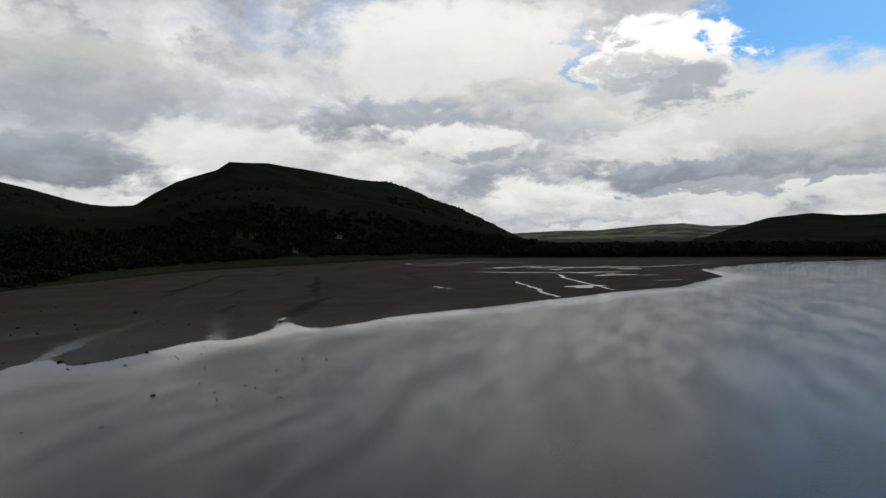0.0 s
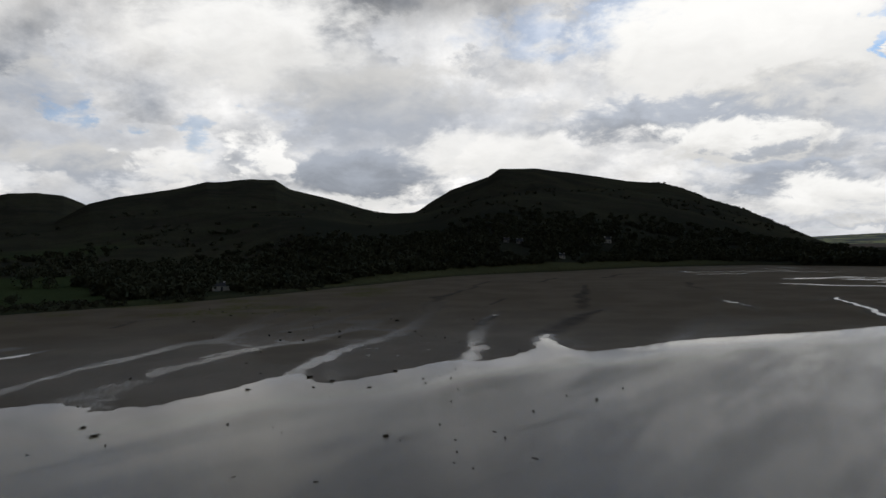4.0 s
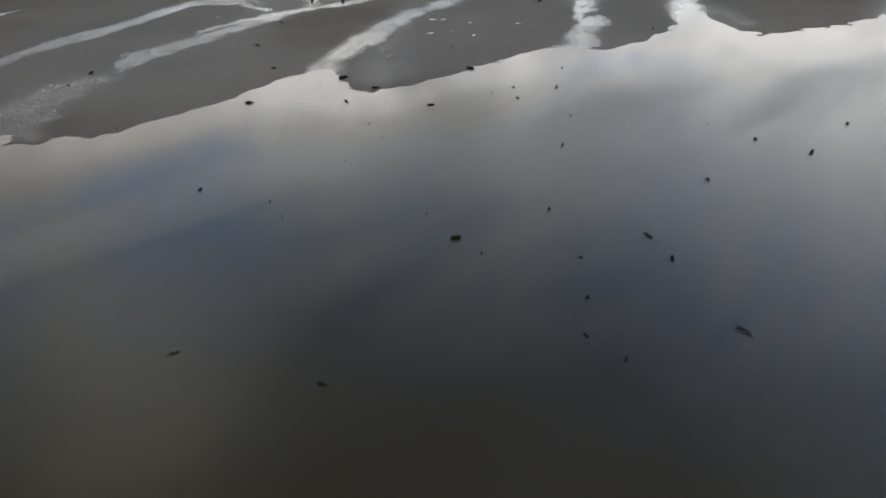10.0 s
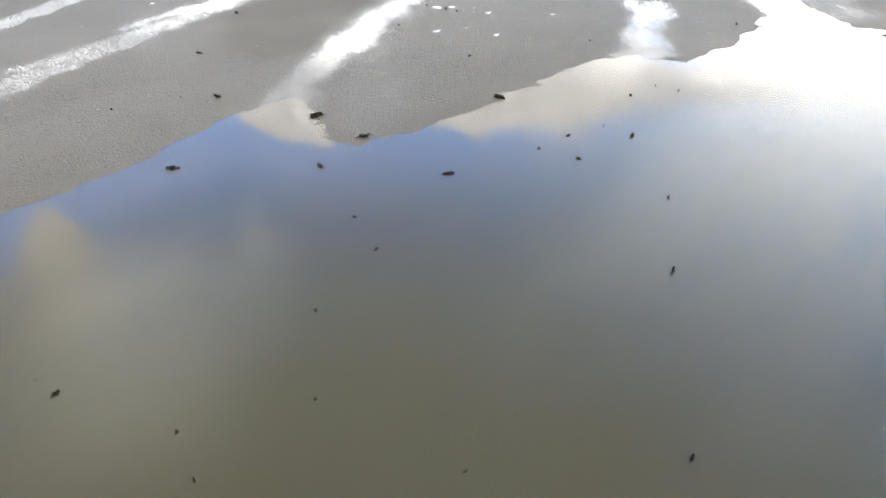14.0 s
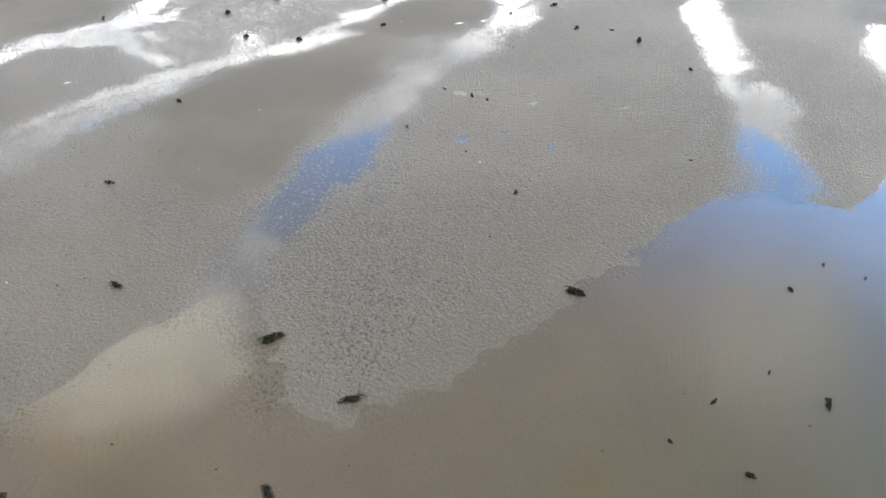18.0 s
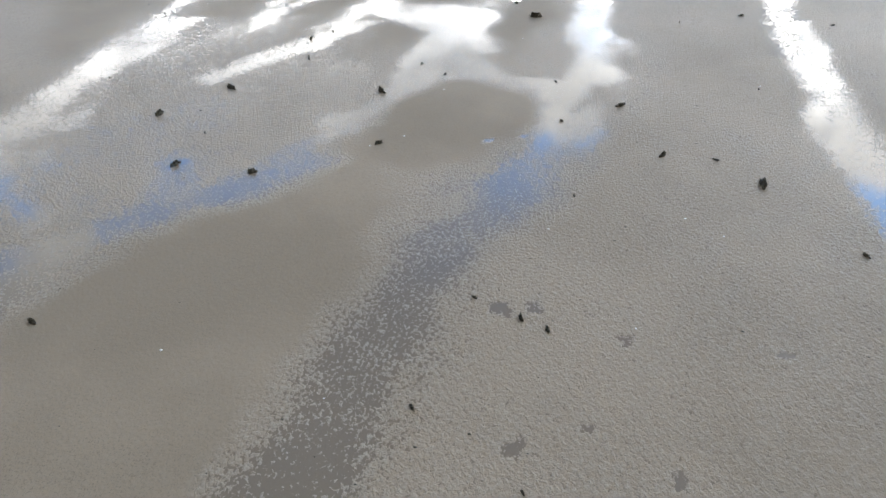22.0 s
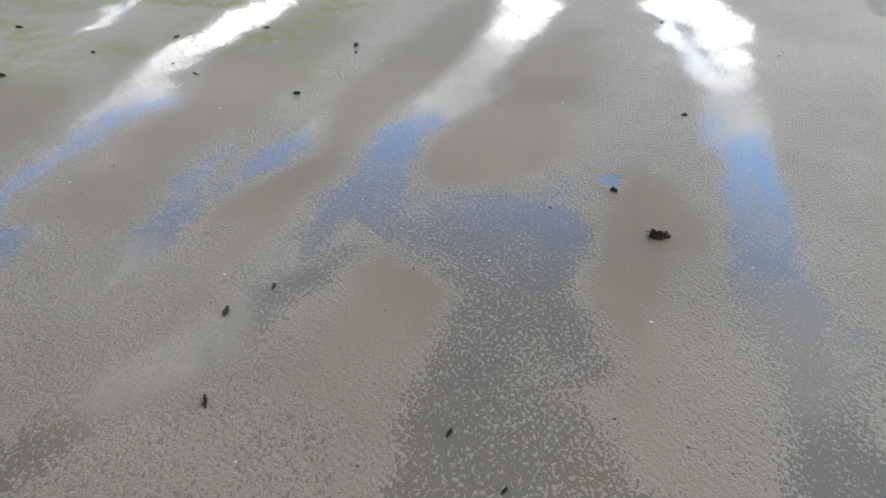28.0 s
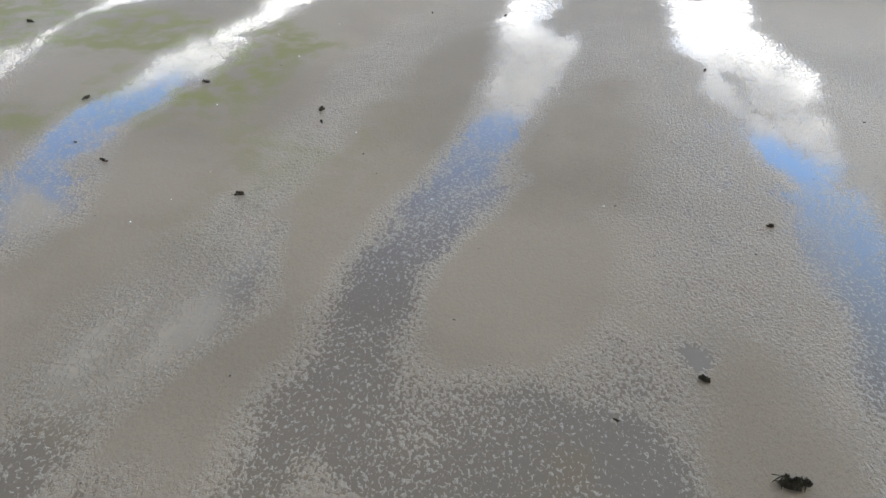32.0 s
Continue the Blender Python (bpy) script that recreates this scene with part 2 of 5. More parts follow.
sun = new("sun", bpy.data.lights.new("sun", "SUN"))
sun.data.energy, sun.data.angle, sun.data.color = 0.2, radians(15), (1.0, 0.95, 0.88)
a, e = radians(SUN_AZ), radians(SUN_EL)
sun.matrix_world = look((300 * math.sin(a) * math.cos(e), 300 * math.cos(a) * math.cos(e), 300 * math.sin(e)), (0, 0, 0))

# ---------------------------------------------------------------- materials
def sand_material():
    m, nt, sh, co = material("wet_sand")
    wet, dark_creek, alga, weedy = (attribute(nt, n) for n in ("wet", "dark_creek", "algae", "under"))
    broad = noise_node(nt, co, 0.045, 4, 0.55)
    patch = noise_node(nt, co, 0.4, 3, 0.55)
    cast = noise_node(nt, stretched(nt, co, (1, 0.8, 1), 0.5), 5.4, 2.5, 0.6, 0.5)
    fine = noise_node(nt, co, 14.0, 3, 0.6)
    # water stands between the worm casts up to a level; what is higher stays proud
    level = math_node(nt, "MULTIPLY_ADD", wet, 0.43, math_node(nt, "MULTIPLY_ADD", patch, 0.14, 0.115))
    film = smooth(nt, math_node(nt, "SUBTRACT", level, cast), -0.03, 0.045)
    moist = smooth(nt, wet, 0.12, 0.42)
    dry = mix(nt, smooth(nt, broad, 0.38, 0.64), (0.158, 0.122, 0.082), (0.198, 0.153, 0.104))
    dry = mix(nt, math_node(nt, "MULTIPLY", smooth(nt, cast, 0.45, 0.70), math_node(nt, "MULTIPLY_ADD", moist, 0.5, 0.1)), dry, (0.222, 0.182, 0.134))
    dry = mix(nt, math_node(nt, "MULTIPLY", smooth(nt, fine, 0.50, 0.72), 0.5), dry, (0.074, 0.059, 0.039))
    dry = mix(nt, math_node(nt, "MULTIPLY", alga, smooth(nt, patch, 0.35, 0.62)), dry, (0.125, 0.115, 0.036))
    col = mix(nt, math_node(nt, "MULTIPLY", film, 0.8), dry, (0.104, 0.080, 0.052))
    # creek mud, painted darker still for the dark hill mirrored in the creeks
    col = mix(nt, dark_creek, col, (0.022, 0.020, 0.018))
    col = mix(nt, math_node(nt, "MULTIPLY", weedy, smooth(nt, patch, 0.2, 0.8, 0.93, 1.0)), col, (0.122, 0.104, 0.062))
    col = mix(nt, attribute(nt, "deep"), col, (0.082, 0.066, 0.030))
    nt.links.new(col, sh.inputs["Base Color"])
    bare = math_node(nt, "MULTIPLY_ADD", fine, 0.14, math_node(nt, "MULTIPLY_ADD", moist, -0.04, 0.45))
    rough = math_node(nt, "MULTIPLY", bare, math_node(nt, "SUBTRACT", 1.0, math_node(nt, "MULTIPLY", film, 0.88)))
    sh.inputs["IOR"].default_value = 1.34
    # seen low, the proud casts hide the film between them, but not where it stands deep
    low = nt.nodes.new("ShaderNodeLayerWeight")
    deep = smooth(nt, wet, 0.60, 0.95)
    hidden = math_node(nt, "MAXIMUM", math_node(nt, "MULTIPLY", smooth(nt, low.outputs["Facing"], 0.73, 0.88), smooth(nt, deep, 0.0, 1.0, 0.5, 0.15)),
                       smooth(nt, low.outputs["Facing"], 0.81, 0.905, 0.0, 0.93))
    hidden = math_node(nt, "MULTIPLY", hidden, smooth(nt, wet, 1.12, 1.28, 1.0, 0.1))
    nt.links.new(math_node(nt, "MULTIPLY_ADD", math_node(nt, "SUBTRACT", 0.7, rough), hidden, rough), sh.inputs["Roughness"])
    shine = math_node(nt, "MAXIMUM", math_node(nt, "MULTIPLY", film, 0.5), math_node(nt, "MULTIPLY_ADD", moist, 0.08, 0.05))
    nt.links.new(math_node(nt, "MULTIPLY", shine, math_node(nt, "SUBTRACT", 1.0, hidden)), sh.inputs["Specular IOR Level"])
    relief = math_node(nt, "MAXIMUM", math_node(nt, "SUBTRACT", cast, level), 0.0)
    relief = math_node(nt, "MULTIPLY_ADD", math_node(nt, "MULTIPLY", fine, math_node(nt, "SUBTRACT", 1.0, film)), 0.05, relief)
    bumped(nt, sh, relief, math_node(nt, "MULTIPLY_ADD", moist, 0.8, 0.2), 0.11)
    return m


def water_material():
    m, nt, sh, co = material("sea_water")
    rip = attribute(nt, "ripple")
    a1 = noise_node(nt, stretched(nt, stretched(nt, co, turn=0.14), (1, 2.3, 1)), 2.3, 1.2, 0.5, 0.35)
    a2 = noise_node(nt, stretched(nt, stretched(nt, co, turn=-0.22), (1, 3.0, 1)), 2.9, 2.0, 0.55, 0.25)
    gust = smooth(nt, noise_node(nt, stretched(nt, stretched(nt, co, turn=0.55), (1.0, 0.22, 1)), 0.13, 4, 0.6, 0.4), 0.36, 0.66, 0.65, 1.35)
    nt.links.new(mix(nt, attribute(nt, "tint"), (0.96, 0.95, 0.90), (0.84, 0.78, 0.56)), sh.inputs["Base Color"])
    sh.inputs["Roughness"].default_value = 0.02
    sh.inputs["IOR"].default_value = 1.333
    sh.inputs["Transmission Weight"].default_value = 1.0
    swell = math_node(nt, "MULTIPLY_ADD", a2, 0.45, math_node(nt, "MULTIPLY", a1, 0.22))
    chop = noise_node(nt, stretched(nt, stretched(nt, co, turn=0.2), (1, 2.0, 1)), 0.75, 3, 0.6, 0.6)
    swell = math_node(nt, "MULTIPLY_ADD", math_node(nt, "MULTIPLY", chop, attribute(nt, "chop")), 1.1, swell)
    much = math_node(nt, "MULTIPLY", rip, gust)
    bumped(nt, sh, swell, much, 0.065)
    # fine silt hangs in the deeper water
    silt = node(nt, "ShaderNodeBsdfPrincipled", Roughness=0.02, IOR=1.333)
    cloudy = noise_node(nt, co, 0.09, 4, 0.55)
    murk = mix(nt, cloudy, (0.124, 0.102, 0.054), (0.148, 0.121, 0.062))
    nt.links.new(mix(nt, attribute(nt, "depth"), murk, (0.068, 0.052, 0.025)), silt.inputs["Base Color"])
    bumped(nt, silt, swell, much, 0.065)
    both = nt.nodes.new("ShaderNodeMixShader")
    nt.links.new(smooth(nt, attribute(nt, "tint"), 0.0, 1.0, 0.08, 0.6), both.inputs[0])
    nt.links.new(sh.outputs[0], both.inputs[1])
    nt.links.new(silt.outputs[0], both.inputs[2])
    nt.links.new(both.outputs[0], nt.nodes["Material Output"].inputs["Surface"])
    return m


def land_material():
    m, nt, sh, co = material("moor_and_pasture")
    field, marsh, scrub = (attribute(nt, n) for n in ("field", "marsh", "scrub"))
    broad = noise_node(nt, co, 0.006, 6, 0.62, 0.6)
    mid = noise_node(nt, co, 0.035, 5, 0.6, 0.4)
    fine = noise_node(nt, co, 0.25, 4, 0.65)
    col = mix(nt, smooth(nt, broad, 0.38, 0.62), (0.046, 0.044, 0.031), (0.076, 0.072, 0.043))
    col = mix(nt, math_node(nt, "MULTIPLY", smooth(nt, mid, 0.50, 0.66), 0.7), col, (0.072, 0.058, 0.043))
    col = mix(nt, math_node(nt, "MULTIPLY", smooth(nt, fine, 0.45, 0.65), 0.5), col, (0.034, 0.037, 0.025))
    col = mix(nt, math_node(nt, "MULTIPLY", scrub, 0.8), col, (0.038, 0.040, 0.028))
    grass = mix(nt, mid, (0.050, 0.068, 0.028), (0.070, 0.086, 0.036))
    col = mix(nt, field, col, grass)
    reed = mix(nt, fine, (0.074, 0.078, 0.036), (0.112, 0.108, 0.054))
    col = mix(nt, marsh, col, reed)
    nt.links.new(col, sh.inputs["Base Color"])
    sh.inputs["Roughness"].default_value = 0.9
    sh.inputs["Specular IOR Level"].default_value = 0.0
    bumped(nt, sh, math_node(nt, "MULTIPLY_ADD", mid, 2.0, fine), 0.8, 2.5)
    return m


def far_material():
    m, nt, sh, co = material("far_sunlit_grass")
    broad = noise_node(nt, co, 0.0055, 6, 0.6, 0.5)
    mid = noise_node(nt, co, 0.02, 5, 0.6)
    # patches of sunlight on the ridge are painted in as bright yellow-green grass
    col = mix(nt, smooth(nt, broad, 0.46, 0.56), (0.048, 0.050, 0.030), (0.460, 0.430, 0.125))
    col = mix(nt, math_node(nt, "MULTIPLY", smooth(nt, mid, 0.48, 0.62), 0.75), col, (0.035, 0.042, 0.022))
    nt.links.new(col, sh.inputs["Base Color"])
    sh.inputs["Roughness"].default_value = 0.95
    bumped(nt, sh, mid, 0.6, 6.0)
    return m


def plain(name, a, b, scale, rough=0.8, bump=0.02, metal=0.0, distance=0.05, gloss=0.3):
    m, nt, sh, co = material(name)
    n1, n2 = noise_node(nt, co, scale, 4, 0.6), noise_node(nt, co, scale * 7, 3, 0.6)
    col = mix(nt, smooth(nt, n1, 0.3, 0.7), a, b)
    col = mix(nt, math_node(nt, "MULTIPLY", smooth(nt, n2, 0.5, 0.75), 0.4), col, tuple(0.6 * v for v in a))
    nt.links.new(col, sh.inputs["Base Color"])
    sh.inputs["Roughness"].default_value, sh.inputs["Metallic"].default_value = rough, metal
    sh.inputs["Specular IOR Level"].default_value = gloss
    bumped(nt, sh, n2, bump * 20, distance)
    return m


def leaf_material(name, a, b):
    m, nt, sh, co = material(name)
    g = nt.nodes.new("ShaderNodeNewGeometry")
    n = noise_node(nt, co, 0.12, 2, 0.5)
    f = math_node(nt, "MULTIPLY_ADD", g.outputs["Random Per Island"], 0.6, math_node(nt, "MULTIPLY", n, 0.4))
    nt.links.new(mix(nt, f, a, b), sh.inputs["Base Color"])
    sh.inputs["Roughness"].default_value = 0.8
    sh.inputs["Specular IOR Level"].default_value = 0.03
    return m


M_SAND, M_WATER, M_LAND, M_FAR = sand_material(), water_material(), land_material(), far_material()
M_LEAF = leaf_material("woodland_leaves", (0.054, 0.059, 0.036), (0.080, 0.084, 0.050))
M_GORSE = leaf_material("scrub_leaves", (0.050, 0.053, 0.034), (0.080, 0.079, 0.050))
M_BARK = plain("bark", (0.06, 0.05, 0.04), (0.11, 0.09, 0.07), 2.0)
M_WEED = plain("bladder_wrack", (0.020, 0.018, 0.010), (0.046, 0.039, 0.020), 9.0, 0.6, 0.03, distance=0.02, gloss=0.12)
M_STONE = plain("dark_stone", (0.022, 0.020, 0.015), (0.048, 0.041, 0.030), 6.0, 0.8, 0.03, distance=0.02, gloss=0.05)
M_SHELL = plain("pale_shell", (0.50, 0.48, 0.43), (0.70, 0.68, 0.62), 12.0, 0.4)
M_WHITE = plain("whitewash", (0.80, 0.79, 0.75), (0.88, 0.87, 0.84), 0.9, 0.85)
M_SLATE = plain("slate", (0.045, 0.047, 0.052), (0.085, 0.088, 0.095), 1.6, 0.6)
M_GREYWALL = plain("grey_harling", (0.30, 0.29, 0.27), (0.40, 0.39, 0.36), 1.0, 0.9)
M_PANE = plain("window_glass", (0.02, 0.022, 0.025), (0.03, 0.032, 0.035), 0.5, 0.08, 0.0, gloss=0.5)
M_DOOR = plain("door_paint", (0.05, 0.06, 0.09), (0.07, 0.08, 0.11), 1.5, 0.5)


# ---------------------------------------------------------------- number helpers
def lattice(ix, iy, seed):
    h = (ix.astype(np.int64) * 374761393 + iy.astype(np.int64) * 668265263 + seed * 974634777) & 0x7FFFFFFF
    h = ((h ^ (h >> 13)) * 1274126177) & 0x7FFFFFFF
    return ((h ^ (h >> 16)) & 0xFFFF) / 65535.0


def value_noise(x, y, seed):
    ix, iy = np.floor(x), np.floor(y)
    u, v = x - ix, y - iy
    u, v = u * u * (3 - 2 * u), v * v * (3 - 2 * v)
    a, b = lattice(ix, iy, seed), lattice(ix + 1, iy, seed)
    c, d = lattice(ix, iy + 1, seed), lattice(ix + 1, iy + 1, seed)
    return (a * (1 - u) + b * u) * (1 - v) + (c * (1 - u) + d * u) * v


def fbm(x, y, size, octaves=4, seed=1):
    """Smooth noise from -1 to 1 with features of the given size in metres."""
    total, amp, norm = 0.0, 1.0, 0.0
    for k in range(octaves):
        f = 2.0**k / size
        total = total + amp * value_noise(x * f + 17.3 * k, y * f - 9.1 * k, seed + k)
        norm += amp
        amp *= 0.5
    return 2 * total / norm - 1


def ease(v, lo, hi):
    t = np.clip((v - lo) / (hi - lo), 0, 1)
    return t * t * (3 - 2 * t)


def near_line(x, y, line, reach):
    """Distance to a line of (x, y, half width) points, as a multiple of the width there."""
    out = np.full(x.shape, 9.0)
    for (x0, y0, w0), (x1, y1, w1) in zip(line, line[1:]):
        r = reach * max(w0, w1)
        k = np.nonzero((x > min(x0, x1) - r) & (x < max(x0, x1) + r) & (y > min(y0, y1) - r) & (y < max(y0, y1) + r))
        if not len(k[0]):
            continue
        px, py, sx, sy = x[k] - x0, y[k] - y0, x1 - x0, y1 - y0
        t = np.clip((px * sx + py * sy) / (sx * sx + sy * sy + 1e-9), 0, 1)
        d = np.hypot(px - t * sx, py - t * sy) / (w0 + t * (w1 - w0))
        out[k] = np.minimum(out[k], d)
    return out


def signed_gap(x, y, line):
    """Distance to an open line; positive on its far side (greater y)."""
    best, side = np.full(x.shape, 1e9), np.zeros(x.shape, bool)
    for (x0, y0), (x1, y1) in zip(line, line[1:]):
        sx, sy = x1 - x0, y1 - y0
        t = np.clip(((x - x0) * sx + (y - y0) * sy) / (sx * sx + sy * sy), 0, 1)
        best = np.minimum(best, np.hypot(x - x0 - t * sx, y - y0 - t * sy))
        if x0 != x1:
            crosses = ((x0 <= x) & (x < x1)) | ((x1 <= x) & (x < x0))
            side ^= crosses & (y > y0 + (x - x0) / (x1 - x0) * sy)
    return np.where(side, best, -best)


def sheet(name, x, y, z, mat, smooth_faces=True, **values):
    """A grid of points (rows of x, y, z) as one mesh with named values on its points."""
    rows, cols = x.shape
    me = bpy.data.meshes.new(name)
    n = np.arange(rows * cols).reshape(rows, cols)
    quads = np.stack([n[:-1, :-1], n[:-1, 1:], n[1:, 1:], n[1:, :-1]], -1).reshape(-1, 4)
    me.vertices.add(rows * cols)
    me.vertices.foreach_set("co", np.stack([x, y, z], -1).astype(np.float32).ravel())
    me.loops.add(quads.size)
    me.loops.foreach_set("vertex_index", quads.astype(np.int32).ravel())
    me.polygons.add(len(quads))
    me.polygons.foreach_set("loop_start", np.arange(0, quads.size, 4, dtype=np.int32))
    me.update(calc_edges=True)
    me.polygons.foreach_set("use_smooth", np.full(len(quads), smooth_faces))
    for key, v in values.items():
        me.attributes.new(key, "FLOAT", "POINT").data.foreach_set("value", np.broadcast_to(v, x.shape).astype(np.float32).ravel())
    me.materials.append(mat)
    return new(name, me)


def soup(name, verts, faces, mat, parent=None, smooth_faces=False):
    me = bpy.data.meshes.new(name)
    me.from_pydata(verts, [], faces)
    me.materials.append(mat)
    if smooth_faces:
        me.polygons.foreach_set("use_smooth", np.full(len(me.polygons), True))
    ob = new(name, me)
    ob.parent = parent
    return ob


def part(name, bm, mat, parent, label=""):
    me = bpy.data.meshes.new(name)
    bm.to_mesh(me)
    bm.free()
    me.materials.append(mat)
    ob = new(name, me)
    ob.parent = parent
    return tagged(ob, label)


# ---------------------------------------------------------------- plan of the flat
WATERLINE = [(-4500, -900), (-600, -40), (-250, 70), (-140, 98), (-95, 114), (-80, 124), (-74, 127), (-69, 124.5), (-63, 122.5),
             (-56.7, 127.5), (-50, 138), (-47.5, 145), (-45.6, 149.5), (-43, 152), (-40, 149), (-37.5, 145.2), (-35, 144.3), (-33, 145.5),
             (-28, 150.6), (-23.2, 157.2), (-15, 167.7), (-11.5, 169.2), (-7, 168), (-2, 173.5), (2.3, 181), (4.5, 190),
             (6, 203), (9, 192), (12.5, 184), (16, 181.5), (31, 191.5), (37, 197.5), (46.5, 203), (71, 213), (112, 233)]
WATERLINE += [(143, 249), (182, 262), (244, 311), (278, 376), (371, 439), (520, 456), (1200, 500), (4500, 900)]

# runnels far out on the flat: strength, points (x, y, half width)
RUNNELS = [
    (1.35, [(6.3, 186, 2.5), (5.5, 200, 3), (7, 208, 2)]),
    (0.72, [(38, 198, 3.5), (45, 213, 4), (51, 231, 4), (61, 250, 3)]),
    (0.66, [(54, 222, 6), (70, 236, 6), (86, 246, 5)]),
    (1.35, [(112, 240, 3), (118, 280, 3), (128, 320, 3)]),
    (1.35, [(150, 258, 3), (160, 320, 3), (171, 363, 3)]),
    (1.35, [(186, 437, 6), (260, 420, 6), (340, 440, 5)]),
    (1.35, [(137, 406, 5), (161, 386, 5), (190, 380, 5)]),
]
PUDDLES = [(-33.9, 174, .55), (-30.6, 175.6, .5), (-29.2, 182.4, .45), (-27.2, 174.2, .4), (-35.5, 182.9, .6), (-33.8, 183.8, .55),
           (-39.7, 203.1, .6), (-37.4, 204.5, .4), (-52, 211.3, .5), (-54.8, 195.5, .4), (-21.2, 182.4, .4), (-72.8, 178.6, .5),
           (-43, 243.1, .9), (-62, 194, .7), (-49, 212, .5)]
FILMS, DRAINED = [], []


def film(strength, soft, outline):
    FILMS.append((strength, soft, outline))


def drained(outline):
    DRAINED.append(outline)


# wet ground: strength, softness of the edge in metres, outline
film(0.86, 1, [(-75.3, 154.2), (-72.9, 159.7), (-70.5, 166.5), (-67.1, 172.9), (-63.7, 180.9), (-59.8, 182.8), (-62.1, 174.9), (-64.7, 168.9), (-65.3, 162.9), (-67, 156.5), (-69.1, 151.5), (-68.8, 146.7)])
film(1, 1, [(-45.5, 147.2), (-45.7, 153.5), (-45.7, 161.8), (-45.3, 171.1), (-44.5, 181.3), (-42, 183), (-39.4, 176.3), (-40.9, 167.9), (-41.7, 159.3), (-41, 152.3), (-38.8, 146.8)])
film(0.55, 1.6, [(-37.8, 145.9), (-41.7, 156.3), (-40.9, 167.9), (-37.5, 174.4), (-31.3, 164.3), (-28.4, 155.9), (-31.1, 149.8), (-33.5, 146.1)])
film(0.95, 1, [(-13.2, 168.2), (-13.2, 176.4), (-12.1, 190.3), (-8.6, 190.9), (-6.4, 187.4), (-8.3, 177.2), (-7.5, 170)])
film(1, 1, [(-72.1, 168.9), (-70.3, 174.3), (-67.9, 180.1), (-63.9, 184.6), (-59.7, 191.2), (-56.1, 196.6), (-53.4, 200.2), (-49.8, 197.7), (-53.1, 192.4), (-58, 187.6), (-62.3, 181.8), (-66.1, 175.6), (-68.3, 171), (-69.5, 165.8)])
film(0.5, 1.6, [(-69.6, 166), (-68.3, 171), (-63.5, 176.1), (-61.6, 170.6), (-63.2, 164.3), (-63.2, 158.5)])
film(0.95, 0.8, [(-85.9, 185), (-84.3, 191.9), (-81.1, 197.8), (-74.7, 203.6), (-71.6, 198.3), (-77.1, 195.2), (-71.2, 189.3), (-66.3, 186.6), (-65.3, 182.8), (-70.3, 186.8), (-78.5, 192.9), (-81, 188.5), (-83.3, 182)])
film(1, 1, [(-44.5, 158), (-44.8, 162), (-44.8, 166), (-44.5, 173.7), (-44, 179.6), (-42.6, 189.9), (-37.1, 197.9), (-34.8, 208.9), (-31.2, 214.4), (-30.5, 206.2), (-33.4, 198.5), (-36.7, 189.3), (-39.4, 181.7), (-39.5, 174.6), (-39.4, 167.9), (-40.5, 163.6), (-41, 158.6), (-42, 154.9), (-44.4, 153.3), (-45.5, 155.3)])
film(0.78, 1.4, [(-45.2, 154.8), (-42.6, 154.7), (-41, 158.6), (-39.3, 149.6), (-36.8, 144.8), (-35.4, 140.9), (-46.2, 138.7), (-48.6, 141.4), (-46.7, 146), (-45.8, 152)])
film(0.58, 1.8, [(-41, 158.6), (-39.4, 167.9), (-35.3, 168.6), (-32.2, 161.6), (-30.6, 157.1), (-31.1, 153), (-33.3, 149.9), (-36.6, 146.2), (-38.6, 148)])
film(1, 1, [(-12.9, 217.4), (-9.4, 217.9), (-9.5, 204.5), (-10.6, 192.4), (-8.9, 187.2), (-5.9, 187.1), (-7, 182.7), (-9.4, 179.1), (-10.1, 173.4), (-9.7, 169.4), (-14.2, 168.6), (-12.2, 174.7), (-12.1, 184.1), (-12.3, 195.2), (-12.5, 204)])
film(0.5, 1.6, [(-13.5, 189), (-13.6, 172.7), (-18.8, 164.9), (-16.2, 166), (-14.2, 168.6), (-8.5, 170), (-6.5, 174), (-6.3, 184), (-6.2, 191.7), (-9.6, 195.6)])
film(0.56, 1.5, [(-79.6, 191.8), (-82.7, 199.7), (-84.1, 219.8), (-81.1, 227.8), (-66, 230.8), (-65.9, 216.9), (-60.6, 224.4), (-57.3, 227.4), (-57.9, 220.6), (-51.7, 217.8), (-49.9, 209.4), (-51.6, 199.3), (-53.1, 197.8), (-56.4, 192.7), (-58.7, 183.9), (-63.6, 178.4), (-64.9, 174.9)])
film(1, 1, [(-81.7, 198.5), (-82.4, 208.8), (-84.1, 219.8), (-84, 227.3), (-78.2, 228.4), (-77.5, 218.8), (-77.8, 208), (-76.9, 199.4), (-75.5, 194.4), (-78.6, 192.6)])
film(1, 0.8, [(-70, 210.4), (-67, 217.7), (-63.7, 225), (-59.5, 232), (-56.7, 232.6), (-59.9, 222.3), (-63.9, 215.3), (-67, 208.4)])
film(1, 0.8, [(-55.4, 203.8), (-51.9, 208.2), (-50.8, 212.5), (-52.2, 219.6), (-51.3, 226.2), (-48.9, 234.1), (-45.3, 234.8), (-44.3, 225.4), (-40.6, 218.1), (-35.7, 217.3), (-33.8, 223.3), (-35.1, 231.8), (-34.1, 237), (-30.5, 237.6), (-30.7, 223.9), (-28.8, 218.7), (-32.6, 214.5), (-35.6, 210.8), (-36.6, 210.6), (-37.6, 213.5), (-42.2, 216.9), (-46.7, 215.1), (-49.6, 210.3), (-50.2, 204.9), (-52, 200.5)])
